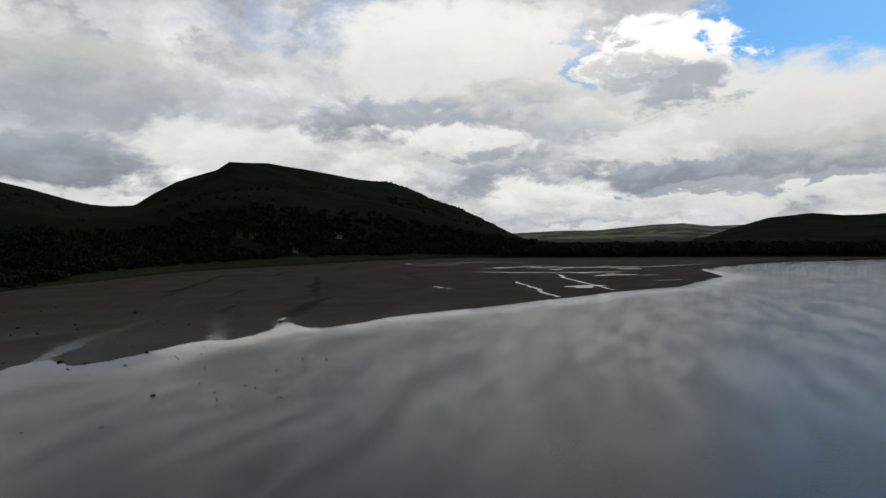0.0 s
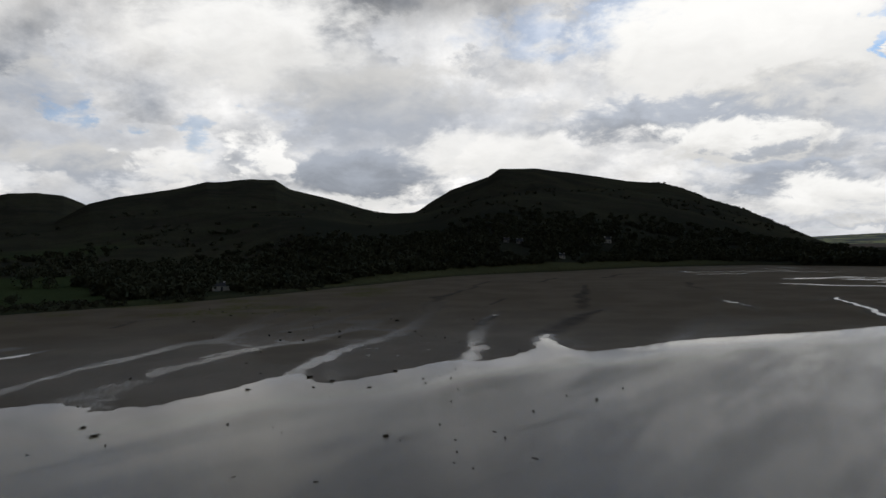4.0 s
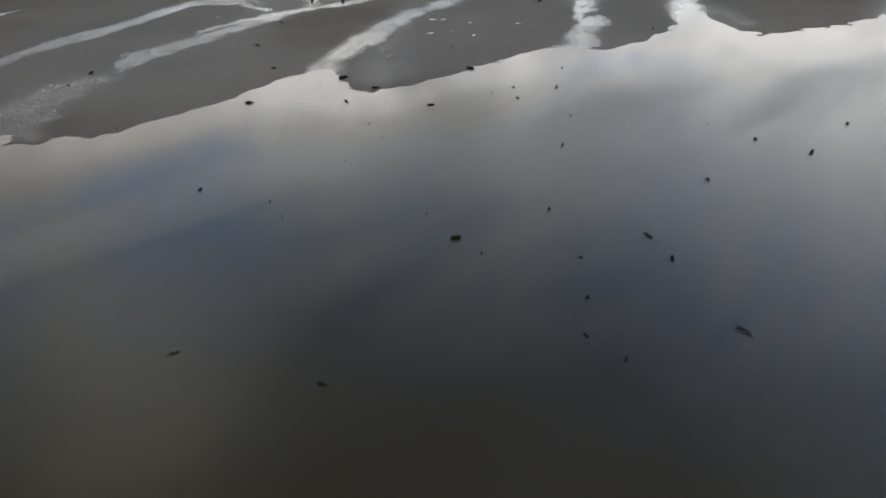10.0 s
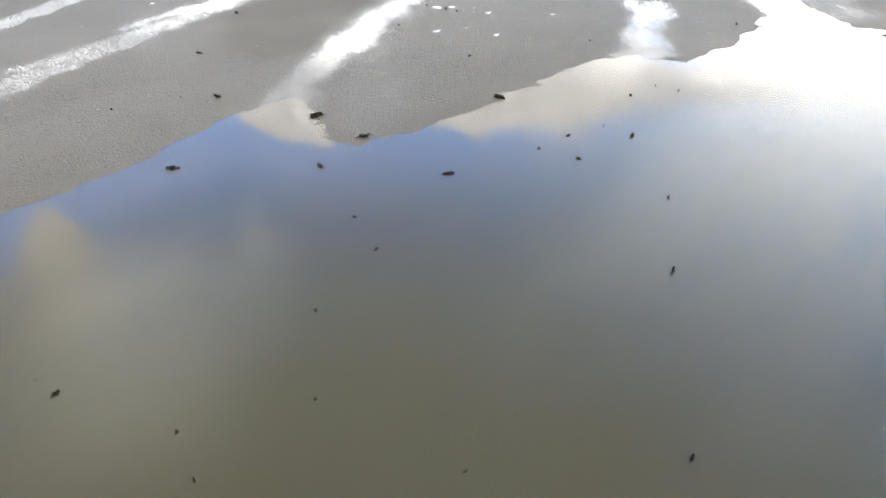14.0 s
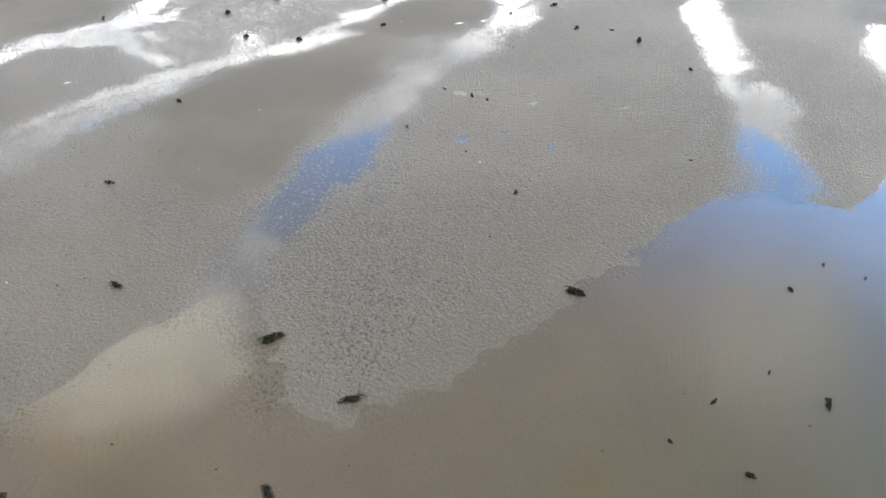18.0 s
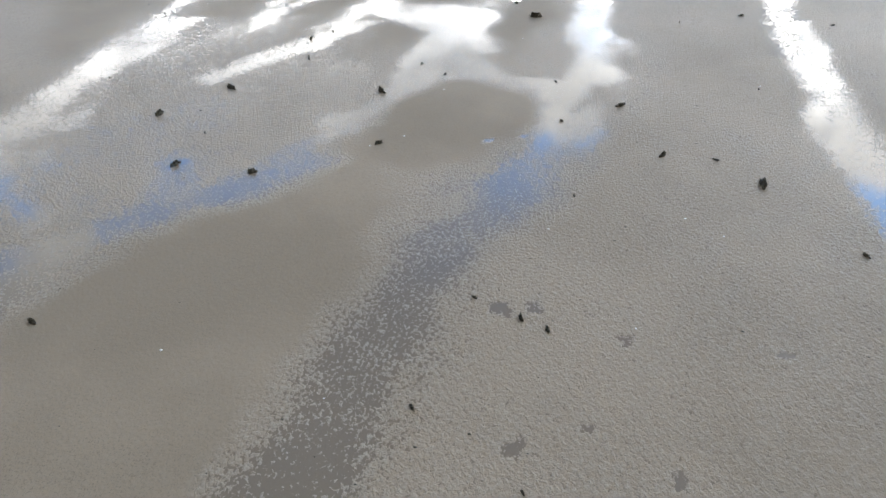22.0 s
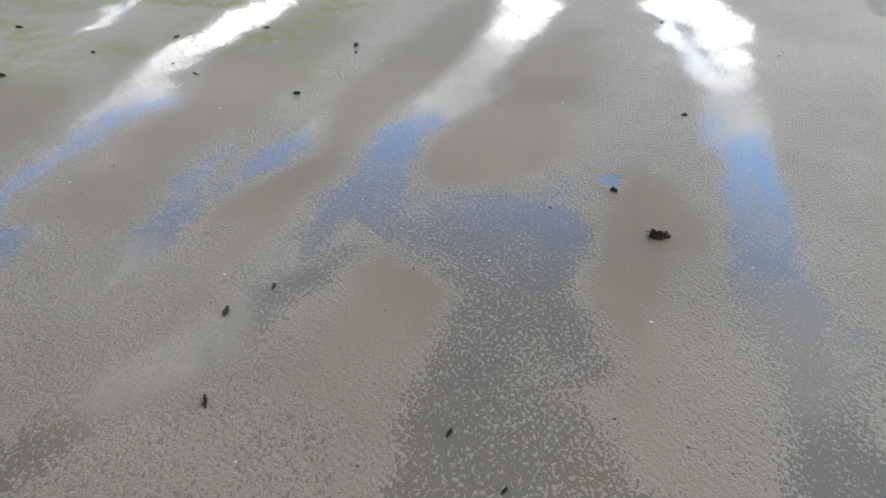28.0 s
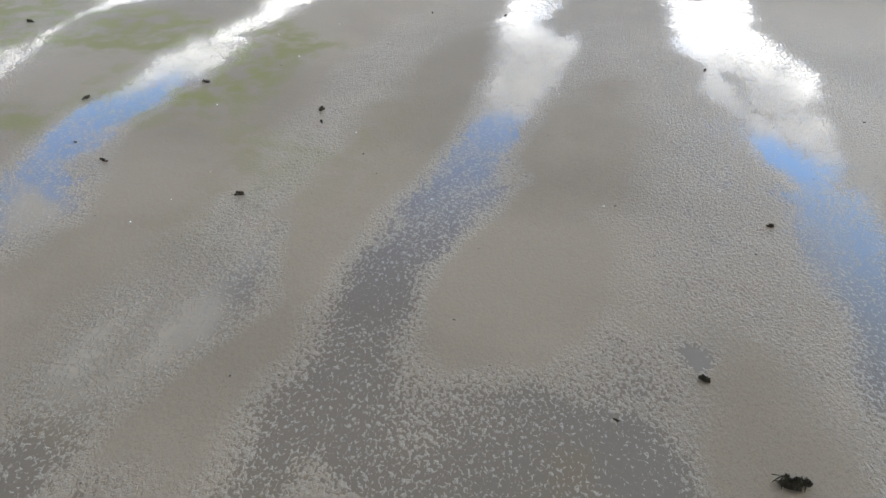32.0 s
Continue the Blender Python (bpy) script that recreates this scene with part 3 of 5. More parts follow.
film(0.92, 1.2, [(-63.6, 182.5), (-63.9, 186.2), (-62.5, 189.4), (-64.3, 194.9), (-63.1, 195.7), (-59.1, 193.2), (-55.9, 190.7), (-57.2, 187.6), (-59.5, 184.5), (-61.7, 181.7)])
film(0.85, 0.8, [(-75.7, 193.2), (-73.5, 194.8), (-69, 190.1), (-67.7, 186.8), (-71, 188.6)])
film(1, 1, [(-38, 201.5), (-35.4, 200.3), (-35.9, 193.9), (-37.3, 189.2), (-39.6, 186.3), (-39.2, 181.5), (-39, 178), (-40.2, 175.1), (-41.9, 172.4), (-42.1, 169.8), (-43.1, 166.6), (-44.4, 167.1), (-44.2, 171), (-44.2, 174.3), (-43.7, 179.3), (-43.3, 184.1), (-42.2, 187.4), (-40, 192.1), (-39.2, 197.3)])
film(0.6, 1.8, [(-34.1, 201.7), (-33.6, 192.5), (-35.7, 186.4), (-36.4, 180.3), (-36.7, 176.4), (-38.3, 170.6), (-38.4, 166.3), (-38.4, 162.8), (-45.1, 161.3), (-44.8, 165.6), (-44.6, 172.7), (-44.8, 180.4), (-44.1, 185.4), (-41, 192.9), (-38.6, 202)])
film(1, 1, [(-13.1, 241), (-7.6, 242.1), (-8.7, 226.3), (-9.3, 213.2), (-9.5, 204.5), (-9, 195.9), (-11, 188.8), (-12.1, 193.7), (-12.4, 200.7), (-13.8, 204.7), (-13.3, 212.4), (-13.1, 223.6)])
film(0.46, 2, [(-13.8, 204.7), (-12.3, 192.8), (-11.4, 187.4), (-17, 167.4), (-20.7, 166.6), (-17.5, 176.8), (-16.9, 187.6)])
film(0.6, 1.4, [(-36.6, 210.6), (-33.1, 214.4), (-29.5, 222.2), (-24.9, 216.1), (-28.6, 209.3), (-32.8, 203.2), (-35.2, 202.7)])
film(1, 1, [(-83.3, 210.4), (-84.3, 215.4), (-84.7, 222.9), (-85.3, 231.2), (-86.7, 241.2), (-88.5, 251), (-82.6, 252.2), (-83.1, 245.6), (-83.3, 234.5), (-81.7, 225.9), (-82.8, 220.4), (-82.2, 216.5), (-77.4, 211.6), (-78.8, 208.7), (-81.4, 208.2)])
film(1, 0.8, [(-72.1, 217.4), (-71.3, 225), (-73.4, 230.2), (-71.1, 236.1), (-69.4, 244.9), (-67.6, 250), (-65.9, 243.3), (-69.1, 234.6), (-69.7, 227.7), (-72, 220)])
film(0.62, 1.2, [(-79.3, 213.5), (-77.5, 218.8), (-73.4, 230.2), (-70.8, 227.4), (-71.6, 217.5), (-73.5, 211.4)])
film(1, 0.8, [(-63.9, 220.4), (-62.5, 227.7), (-62.6, 234.2), (-60.8, 244.4), (-59.2, 257), (-53.4, 258.2), (-56.3, 251.1), (-58.2, 242.8), (-55.7, 238.4), (-48.6, 239.9), (-44.3, 239.9), (-43.4, 233.3), (-44.4, 228.6), (-41.3, 224.6), (-42.8, 221.9), (-47.7, 221.5), (-51.2, 216.3), (-52.2, 218.2), (-51.4, 224.4), (-51.1, 227.2), (-55.8, 232.2), (-59.4, 234), (-59.8, 229.8), (-61.2, 224.3)])
film(0.95, 0.8, [(-51.4, 209.6), (-50.6, 214.4), (-48.8, 217.8), (-45.4, 220.2), (-42.7, 220.8), (-40.4, 217.6), (-38, 214.7), (-38.7, 213.3), (-41.8, 214.8), (-44.2, 216.2), (-46.8, 213.7), (-49, 211.9), (-50.7, 208.9), (-51.8, 207.1), (-49.8, 203.8), (-51.3, 201.5), (-53.1, 199.6), (-53.9, 202.3), (-52.5, 204.7)])
film(0.62, 1.2, [(-57.1, 197.8), (-55.3, 199.4), (-52.4, 197.2), (-52.4, 194.9), (-54.4, 194.2), (-56.1, 195.3)])
film(1, 1, [(-36.8, 261.6), (-29.7, 263.1), (-31.3, 248.4), (-31.5, 232.8), (-31.2, 226.2), (-31.8, 217.5), (-32.6, 212.9), (-33.4, 209.6), (-31.6, 206.5), (-31.6, 202.9), (-33.9, 199.7), (-35.5, 196.1), (-35.9, 193.9), (-37.1, 192.1), (-39, 192), (-40.2, 194.1), (-39.2, 197.1), (-37.7, 200.4), (-36.8, 204.7), (-34.8, 207.9), (-34, 213.4), (-34.1, 219.9), (-35.3, 235), (-34.9, 243.7)])
film(0.72, 0.8, [(-31.5, 232.8), (-28.6, 230.6), (-26.7, 226.6), (-29.9, 222.5), (-31.7, 222.6)])
film(0.48, 1.8, [(-39.2, 235.7), (-30.9, 235.9), (-24, 227.7), (-25.2, 214.5), (-29.7, 209.7), (-31.8, 215.6), (-35.5, 215.7), (-39.8, 219.8)])
film(0.64, 1.8, [(-45.4, 196.6), (-40.9, 197.7), (-39.6, 200), (-35.1, 207.1), (-30.5, 206.8), (-30.1, 201.1), (-32.6, 195), (-34.6, 190.2), (-35.3, 186.5), (-43.4, 184.7), (-44.1, 190.2)])
film(1, 1, [(-10.4, 267), (-5.5, 268.1), (-9.2, 245.5), (-10.2, 234.5), (-12.4, 226.8), (-12.9, 236.7), (-12.4, 248.4)])
film(0.5, 1.4, [(-65, 194.4), (-64.1, 195.7), (-60.1, 194.9), (-58.4, 192.8), (-61.1, 192.7), (-63.3, 192.7)])
film(0.42, 1.8, [(-79.6, 206.1), (-76.4, 209.7), (-70.2, 214.3), (-66, 214.1), (-65, 205.8), (-63.2, 199.6), (-57.2, 193.1), (-61.4, 189.4), (-62, 186.2)])
film(1, 1, [(-85.8, 232.4), (-86.8, 239.6), (-88.2, 244.8), (-88.2, 251.4), (-87.9, 257.6), (-87.6, 268.9), (-89.7, 280.2), (-83.3, 281.7), (-83, 274.3), (-84.7, 263.6), (-85.3, 253.5), (-82, 250.1), (-80.8, 247.2), (-82.3, 244.4), (-83, 238), (-84.8, 237.1), (-84.6, 234.4), (-84.6, 231.1)])
film(0.5, 1.4, [(-85.2, 231.8), (-84.6, 234.4), (-83.3, 238.4), (-80.5, 232.9), (-80.4, 226.5)])
film(1, 0.8, [(-103.5, 263.1), (-103.1, 269.7), (-105.5, 276.5), (-103.3, 277), (-101, 266.8), (-102.9, 262.2)])
film(0.75, 0.8, [(-102, 253.4), (-102.1, 257.7), (-99.8, 256.1), (-100.9, 251.3)])
film(0.92, 1, [(-72.8, 230.3), (-73.9, 235.3), (-73.6, 238.8), (-71, 243.8), (-71.1, 238.5), (-71.4, 233.5), (-71.3, 230.6)])
film(0.7, 1, [(-71.4, 242.7), (-70.3, 249), (-69.8, 254.3), (-68.8, 256), (-69.1, 248.7), (-69.6, 243.1)])
film(0.53, 1.3, [(-72.5, 217.6), (-74.7, 220.1), (-73.8, 223.4), (-72.1, 225.2), (-71.3, 228.6), (-69.6, 226.6), (-71.5, 221.9), (-72.2, 218.9)])
film(1, 0.9, [(-62.9, 243.2), (-61.3, 250), (-59.3, 258.2), (-58.9, 266.1), (-57.7, 275.9), (-59, 287.3), (-50.5, 289.3), (-51.3, 277.3), (-54.3, 267.2), (-54.6, 259.3), (-57.6, 253.3), (-58.6, 247.3), (-57.5, 241.7), (-58.9, 240.5), (-60.6, 239.3)])
film(0.9, 1.1, [(-62.3, 241.5), (-57.7, 242.6), (-55.2, 239.7), (-51.8, 239.3), (-46, 241.1), (-45.3, 236.9), (-43.7, 235.3), (-45.1, 230.8), (-44.8, 227.4), (-41.7, 226.3), (-41.4, 223.5), (-44.1, 220.7), (-46.7, 220.1), (-49.2, 223.2), (-49.6, 224.8), (-51.6, 228.2), (-52.3, 229.6), (-55.2, 232.5), (-56.7, 234.8), (-59.3, 235.6), (-60.6, 230.6), (-62.2, 228.4), (-61.5, 225.3), (-62.9, 223.5), (-64.7, 226.1), (-63.6, 230.5), (-62.9, 236.3), (-62.5, 239.7)])
film(0.68, 1.8, [(-50.6, 214.9), (-52.2, 220.2), (-50.4, 224.6), (-47.4, 224.5), (-41.7, 225), (-41.3, 222.1), (-41.5, 217.1)])
film(1, 1, [(-41.3, 291.4), (-32.8, 293.4), (-29.4, 286.9), (-29.5, 273), (-31.5, 260.7), (-31, 254.9), (-31.1, 248), (-32.1, 240), (-32.5, 233.8), (-31.9, 230.4), (-30.8, 227.7), (-28.9, 227.3), (-30.9, 219.6), (-32.7, 219.8), (-34.3, 221.2), (-34.6, 223.7), (-35, 226.7), (-35.4, 230.1), (-35.6, 234.2), (-35.7, 239.1), (-35, 245.4), (-35.6, 252.8), (-35.2, 258.6), (-34.9, 271.7), (-36.7, 282.9)])
film(0.47, 1.8, [(-47.3, 254.5), (-42.9, 269.9), (-34.4, 279.3), (-35.6, 246.9), (-35.6, 237.8), (-40.2, 245.9), (-45.5, 244.6)])
film(0.52, 1.8, [(-30.3, 248.2), (-20.8, 258.5), (-28.2, 230), (-31.4, 230.1), (-32.1, 236.8)])
film(1, 1, [(-105.5, 271.4), (-105.5, 279.8), (-106.2, 287.7), (-105.5, 290), (-99.6, 291.3), (-103.6, 287.1), (-104.3, 281), (-103.4, 273.4), (-102, 267.1)])
film(1, 1, [(-88.8, 251.1), (-89.8, 255.9), (-91.5, 261.5), (-89.9, 265.3), (-90.3, 273.2), (-88.8, 281.6), (-87.3, 289.7), (-87.1, 294.1), (-81.9, 295.3), (-83, 287.6), (-84.8, 279.9), (-85.7, 271.3), (-86.1, 266.1), (-85.4, 260.7), (-84.7, 256.1), (-86, 253.2), (-85.5, 250.2), (-84.9, 246.3)])
film(0.52, 1.3, [(-84.9, 246.3), (-85.1, 252.6), (-85.1, 258.8), (-83, 255.6), (-80.9, 245.3), (-81.6, 242.3)])
film(0.66, 1, [(-73.8, 235.9), (-74.5, 239), (-74.1, 241.9), (-72.3, 244.8), (-72.4, 248.3), (-71.7, 252.4), (-70.3, 253.8), (-70, 251.4), (-70, 248.8), (-70.1, 245.3), (-71.3, 242.9), (-71.9, 240), (-72.6, 238.2)])
film(0.6, 0.8, [(-70.5, 273.3), (-70.5, 280.5), (-68.4, 286), (-68.5, 279.4)])
film(0.48, 1.2, [(-70.6, 252.7), (-69.7, 262.1), (-68.3, 266.5), (-67.6, 261.5), (-69, 253.7)])
film(1, 0.9, [(-57.3, 268.8), (-57.6, 277.4), (-59.1, 288.1), (-59.4, 300.2), (-52.7, 301.7), (-53.9, 291), (-50.6, 284.9), (-51.9, 278.6), (-52.9, 272.1), (-53.8, 266.5), (-55.1, 259.8), (-57.3, 254.1), (-58, 250.1), (-58.7, 246.1), (-58, 242), (-59.1, 239.8), (-61.6, 240.1), (-62.4, 242.4), (-62.3, 245.8), (-61.5, 250), (-60.6, 254.8), (-59, 260.7), (-58.2, 265.5)])
film(0.68, 1.6, [(-63.3, 234.7), (-62.8, 238.6), (-61.8, 240.8), (-57.8, 241.3), (-55.7, 239.7), (-53.6, 239.1), (-49.2, 240.4), (-46.8, 244.4), (-43.8, 243.8), (-42.9, 241), (-44.2, 237.5), (-47.1, 234.6), (-62.7, 231.4), (-63.1, 232.7)])
film(1, 1, [(-40.7, 304.3), (-31.3, 306.4), (-31.4, 294.1), (-29.5, 289.4), (-27.9, 282.5), (-29.2, 274.9), (-30.6, 262.6), (-31.4, 252.9), (-33.2, 246.8), (-34.3, 252.3), (-35.2, 258.1), (-35.3, 265.7), (-34, 272.8), (-34, 281.1), (-37.9, 281.6), (-41.2, 286.9)])
film(0.5, 1.8, [(-46.4, 259.3), (-41.3, 285.3), (-35.1, 271.5), (-36.1, 255.3), (-35.3, 248.1), (-34.4, 242.7), (-36.1, 236.9), (-36.7, 242.3), (-40.2, 250), (-42.1, 246.7), (-46.5, 245.8)])
film(1.15, 0.8, [(-11.8, 167.8), (-12.8, 193.2), (-15.1, 210.6), (-12.7, 219.1), (-10.7, 206.2), (-10.8, 190.1), (-7.2, 185.6), (-9.7, 181.1), (-8.9, 168.3)])
film(0.6, 1.5, [(3.1, 183), (3.9, 199), (9, 208.8), (15.6, 197.2), (16.1, 187.8), (10.3, 182.4)])
film(0.62, 2, [(35.2, 193.6), (40.8, 204.1), (45.2, 224.4), (66.3, 265.2), (64.3, 250), (69.1, 241.8), (56.8, 208.4), (44.7, 200)])
film(1.2, 1, [(-35.1, 219.3), (-32.8, 233.5), (-33.3, 255.5), (-39, 277.3), (-37.8, 284.7), (-32.1, 263), (-30.4, 242.3), (-31.9, 217.7), (-34.6, 203), (-36.9, 201.1)])
film(0.9, 0.7, [(-92, 133.9), (-91.5, 139.7), (-91.7, 151.9), (-91.2, 162.1), (-88.2, 171.9), (-88.3, 179.1), (-86.1, 191.3), (-80.8, 196.9), (-75.6, 193.5), (-65.6, 185.8), (-65.1, 182.4), (-73.8, 188.3), (-82.3, 186.4), (-83.7, 173.1), (-84, 166), (-86.5, 156.1), (-88.4, 143.3), (-86.8, 129)])
film(0.9, 0.7, [(-73.7, 149.9), (-70.7, 162.6), (-67.5, 176.8), (-61.2, 188.5), (-53.1, 204), (-49.1, 217.6), (-46.6, 213.9), (-53.4, 196.5), (-60.8, 181.6), (-65.2, 169.9), (-67.4, 157.2), (-69.1, 145)])
film(0.66, 1.2, [(-78.2, 120.9), (-76.2, 130.2), (-75.5, 140.9), (-73.7, 149.9), (-66.6, 144.3), (-66.8, 132.5), (-63.2, 123.6)])
film(1.35, 0.6, [(-129, 168.5), (-127.4, 180.9), (-123, 179.2), (-125, 170.4), (-125.5, 165.1)])
film(1.35, 0.6, [(-121.5, 161.4), (-116.8, 168.9), (-112.9, 180.6), (-113.7, 166.2), (-118.3, 158.5)])
film(0.45, 3, [(-11.9, 244.2), (-8, 273.2), (-0.7, 273.8), (-2.5, 251.6), (-9.6, 227.4)])
film(0.45, 3, [(21.4, 268), (30.1, 283), (36.2, 283.6), (32.4, 264.7), (20.9, 236.3)])
film(1.35, 1.5, [(81.2, 325.6), (81.8, 310.8), (83.3, 294.2), (81.3, 275), (77.1, 263.6), (78.6, 283.9), (76.4, 297.2)])
# drained brown sand between the runnels
drained([(-60.2, 178), (-57.9, 187.3), (-50.5, 191.9), (-44.7, 191.2), (-45.2, 183.4), (-45.5, 172.4), (-46.8, 166.5), (-49.7, 163.4), (-56.8, 169.3)])
drained([(-59.5, 178.6), (-57.9, 184.1), (-54.2, 191.1), (-49.7, 194.1), (-45, 191.1), (-44.6, 186.9), (-45.6, 181.5), (-45.1, 175.6), (-45.9, 170.7), (-46.4, 165.9), (-49.9, 162.6), (-54.4, 164.9), (-59.1, 172.6)])
drained([(-50, 207.8), (-47, 214.1), (-40, 214.7), (-37, 209), (-38.1, 202.1), (-41.4, 199), (-46.7, 200.3)])
drained([(-49.4, 202.6), (-48.9, 208.5), (-45.9, 213.5), (-41.8, 214.8), (-38.2, 213.3), (-37.1, 209.5), (-37.4, 204.6), (-39.5, 199), (-43, 197.2), (-45.2, 193.9), (-45.7, 189.8), (-46, 186.4), (-48.2, 186.5), (-49.2, 191.3), (-50.5, 197.6)])
drained([(-86.8, 214.2), (-88.5, 223.7), (-90.1, 240.6), (-92.2, 250.3), (-107.1, 247.2), (-103.6, 233.3)])
drained([(-59.4, 249.3), (-53.2, 256.9), (-45, 245.6), (-48, 240), (-56.5, 241.1)])
drained([(-58.9, 245.2), (-56.9, 252.2), (-53.8, 264), (-47.3, 261), (-46.1, 241.9), (-49.9, 240.2), (-55, 240.6)])
drained([(-59.9, 230.8), (-58.6, 233.7), (-55.4, 231.8), (-52.2, 229.1), (-51.7, 226.2), (-56.2, 223.2), (-59.2, 227.4)])
drained([(-43.3, 234.7), (-41.7, 239.8), (-36.6, 238.9), (-36.4, 229.9), (-35.5, 225), (-37.9, 220.3), (-40.3, 223.1), (-41.7, 227.2), (-44.2, 228)])
drained([(-75.7, 225.7), (-76.3, 235.5), (-76.5, 242), (-74.2, 249.3), (-73.2, 261.1), (-73.3, 284), (-81.8, 282), (-82.3, 264.2), (-78.8, 245.8), (-79.4, 236.5), (-80.1, 228.5)])
drained([(-66.4, 235.5), (-67.1, 246.4), (-67.1, 257.8), (-64.4, 278.7), (-60.4, 287), (-59.4, 271.4), (-62, 252.2), (-64.2, 243.9), (-64.4, 232.3), (-64.5, 223.1), (-66.3, 219.1), (-69, 222), (-69.2, 229.8)])
drained([(-57.7, 243.4), (-57, 252.2), (-54.2, 259.2), (-52.7, 268.8), (-46.2, 277.2), (-45.6, 261.8), (-47.8, 248.4), (-49.3, 241.8), (-54, 239.7), (-56.6, 241.1)])
drained([(-42.2, 241.1), (-38.6, 245.7), (-38.1, 239.4), (-37.6, 236.6), (-43.3, 235.4)])
drained([(-69.7, 237.6), (-68.4, 244.1), (-66.5, 253.5), (-64.7, 267.3), (-60.8, 287.7), (-57.7, 271), (-59.9, 258.8), (-62.2, 249.8), (-62.7, 241.5), (-64.8, 237.8), (-65.6, 233), (-67.1, 230.5), (-69.5, 232.8)])
drained([(-76.8, 243.3), (-76.2, 251.5), (-76.1, 264.8), (-73.1, 285), (-68.7, 298.2), (-81.9, 295.3), (-83.7, 277.7), (-84, 261), (-81, 247.1), (-81.6, 242.3), (-78.8, 239), (-77.1, 240.3)])
drained([(-98.1, 262.3), (-99.2, 271.2), (-100.7, 282.7), (-95.9, 289.9), (-89.2, 289.2), (-90.3, 276.2), (-91.8, 267.3), (-91.7, 258.3), (-91.1, 253.8)])
drained([(-101.5, 203.2), (-87.1, 205.5), (-83.2, 198.6), (-86.9, 191.4), (-87.9, 187.3)])
# narrow creeks that lead the water down from the marsh: (x, y, half width)
CREEKS = []
CREEKS.append([(-37.5, 306, 1.6), (-38, 328.3, 2.8), (-31.9, 357.5, 1.5), (-26.5, 405.1, 1.4), (-18, 447.2, 1.3), (-1.2, 468.4, 0.9)])
CREEKS.append([(5.6, 207.3, 3), (12.2, 228.9, 3), (20.7, 256.9, 2), (28.2, 272.1, 1)])
CREEKS.append([(21.6, 278, 1.8), (25, 323.9, 2.2), (30.5, 365.5, 1.4), (33.7, 405, 0.8)])
CREEKS.append([(-12.5, 229.2, 1.3), (-10.1, 253.9, 1.2)])
CREEKS.append([(-12.8, 291.4, 0.8), (-7.8, 322.2, 0.9)])
CREEKS.append([(6.9, 417.8, 1), (21.5, 473.1, 1.2)])
CREEKS.append([(91.9, 421.1, 1), (86.3, 383, 1.4), (88.1, 370, 1)])
CREEKS.append([(-124.8, 216.2, 0.5), (-125, 233.9, 0.7), (-121.5, 242.9, 0.5)])
CREEKS.append([(50, 470, 1.2), (62, 505, 2.0), (85, 530, 1.2)])


def inside(x, y, outline, reach):
    """Distance from an outline's edge, positive within it; counted out to reach."""
    xs, ys = [p[0] for p in outline], [p[1] for p in outline]
    out = np.full(x.shape, -9.0)
    k = np.nonzero((x > min(xs) - reach) & (x < max(xs) + reach) & (y > min(ys) - reach) & (y < max(ys) + reach))
    if len(k[0]):
        px, py = x[k], y[k]
        best, within = np.full(px.shape, 1e9), np.zeros(px.shape, bool)
        for (x0, y0), (x1, y1) in zip(outline, outline[1:] + outline[:1]):
            ex, ey = x1 - x0, y1 - y0
            t = np.clip(((px - x0) * ex + (py - y0) * ey) / (ex * ex + ey * ey + 1e-9), 0, 1)
            best = np.minimum(best, np.hypot(px - x0 - t * ex, py - y0 - t * ey))
            if y0 != y1:
                within ^= ((y0 > py) != (y1 > py)) & (px < x0 + (py - y0) / (y1 - y0) * ex)
        out[k] = np.where(within, best, -best)
    return out


def warped(x, y):
    far = np.maximum(np.maximum(ease(y, 296, 330), ease(-x, 112, 130)), ease(x, 60, 90))
    return (x + 0.9 * fbm(x, y, 4, 3, 21) + far * 5.5 * fbm(x, y, 26, 3, 23),
            y + 1.2 * fbm(x, y, 4, 3, 31) + far * 6.5 * fbm(x, y, 30, 3, 33))


def wetness(x, y):
    wx, wy = warped(x, y)
    near = ease(y, 120, 140) * ease(330 - y, 0, 60) * ease(x + 140, 0, 40) * ease(40 - x, 0, 40)
    wet = 0.10 + near * 0.25 + 0.07 * fbm(x, y, 18, 3, 91) + 0.05 * fbm(x, y, 4, 2, 95)
    for outline in DRAINED:
        wet = wet * (1 - 0.66 * ease(inside(wx, wy, outline, 4.5) + 0.9 * fbm(x, y, 3, 2, 55), -3.4, 2.6))
    for strength, soft, outline in FILMS:
        edge = inside(wx, wy, outline, 3.2 * soft) + 0.7 * soft * fbm(x, y, 2.6, 3, 57)
        wet = np.maximum(wet, strength * ease(edge, -2.4 * soft, 1.7 * soft) * (0.89 + 0.22 * fbm(x, y, 5, 3, 59)))
    for strength, line in RUNNELS:
        wet = np.maximum(wet, strength * ease(2.3 - near_line(wx, wy, line, 2.4), 0.0, 2.4))
    for line in CREEKS:
        wet = np.maximum(wet, 0.30 * ease(1.45 - near_line(wx, wy, line, 2.4), 0.0, 0.7))
    pools = 1.35 * ease(fbm(x * 0.30, y, 15, 3, 37), 0.30, 0.48) * ease(x, 70, 130)
    wet = np.maximum(wet, pools)
    for cx, cy, r in PUDDLES:
        wet = np.maximum(wet, 1.2 * ease(1.2 - np.hypot(wx - cx, wy - cy) / r, 0, 0.7))
    return wet


def creek_depth(x, y):
    wx, wy = warped(x, y)
    cut = np.zeros(x.shape)
    for line in CREEKS:
        cut = np.maximum(cut, ease(2.0 - near_line(wx, wy, line, 2.1), 0, 1.7))
    return cut


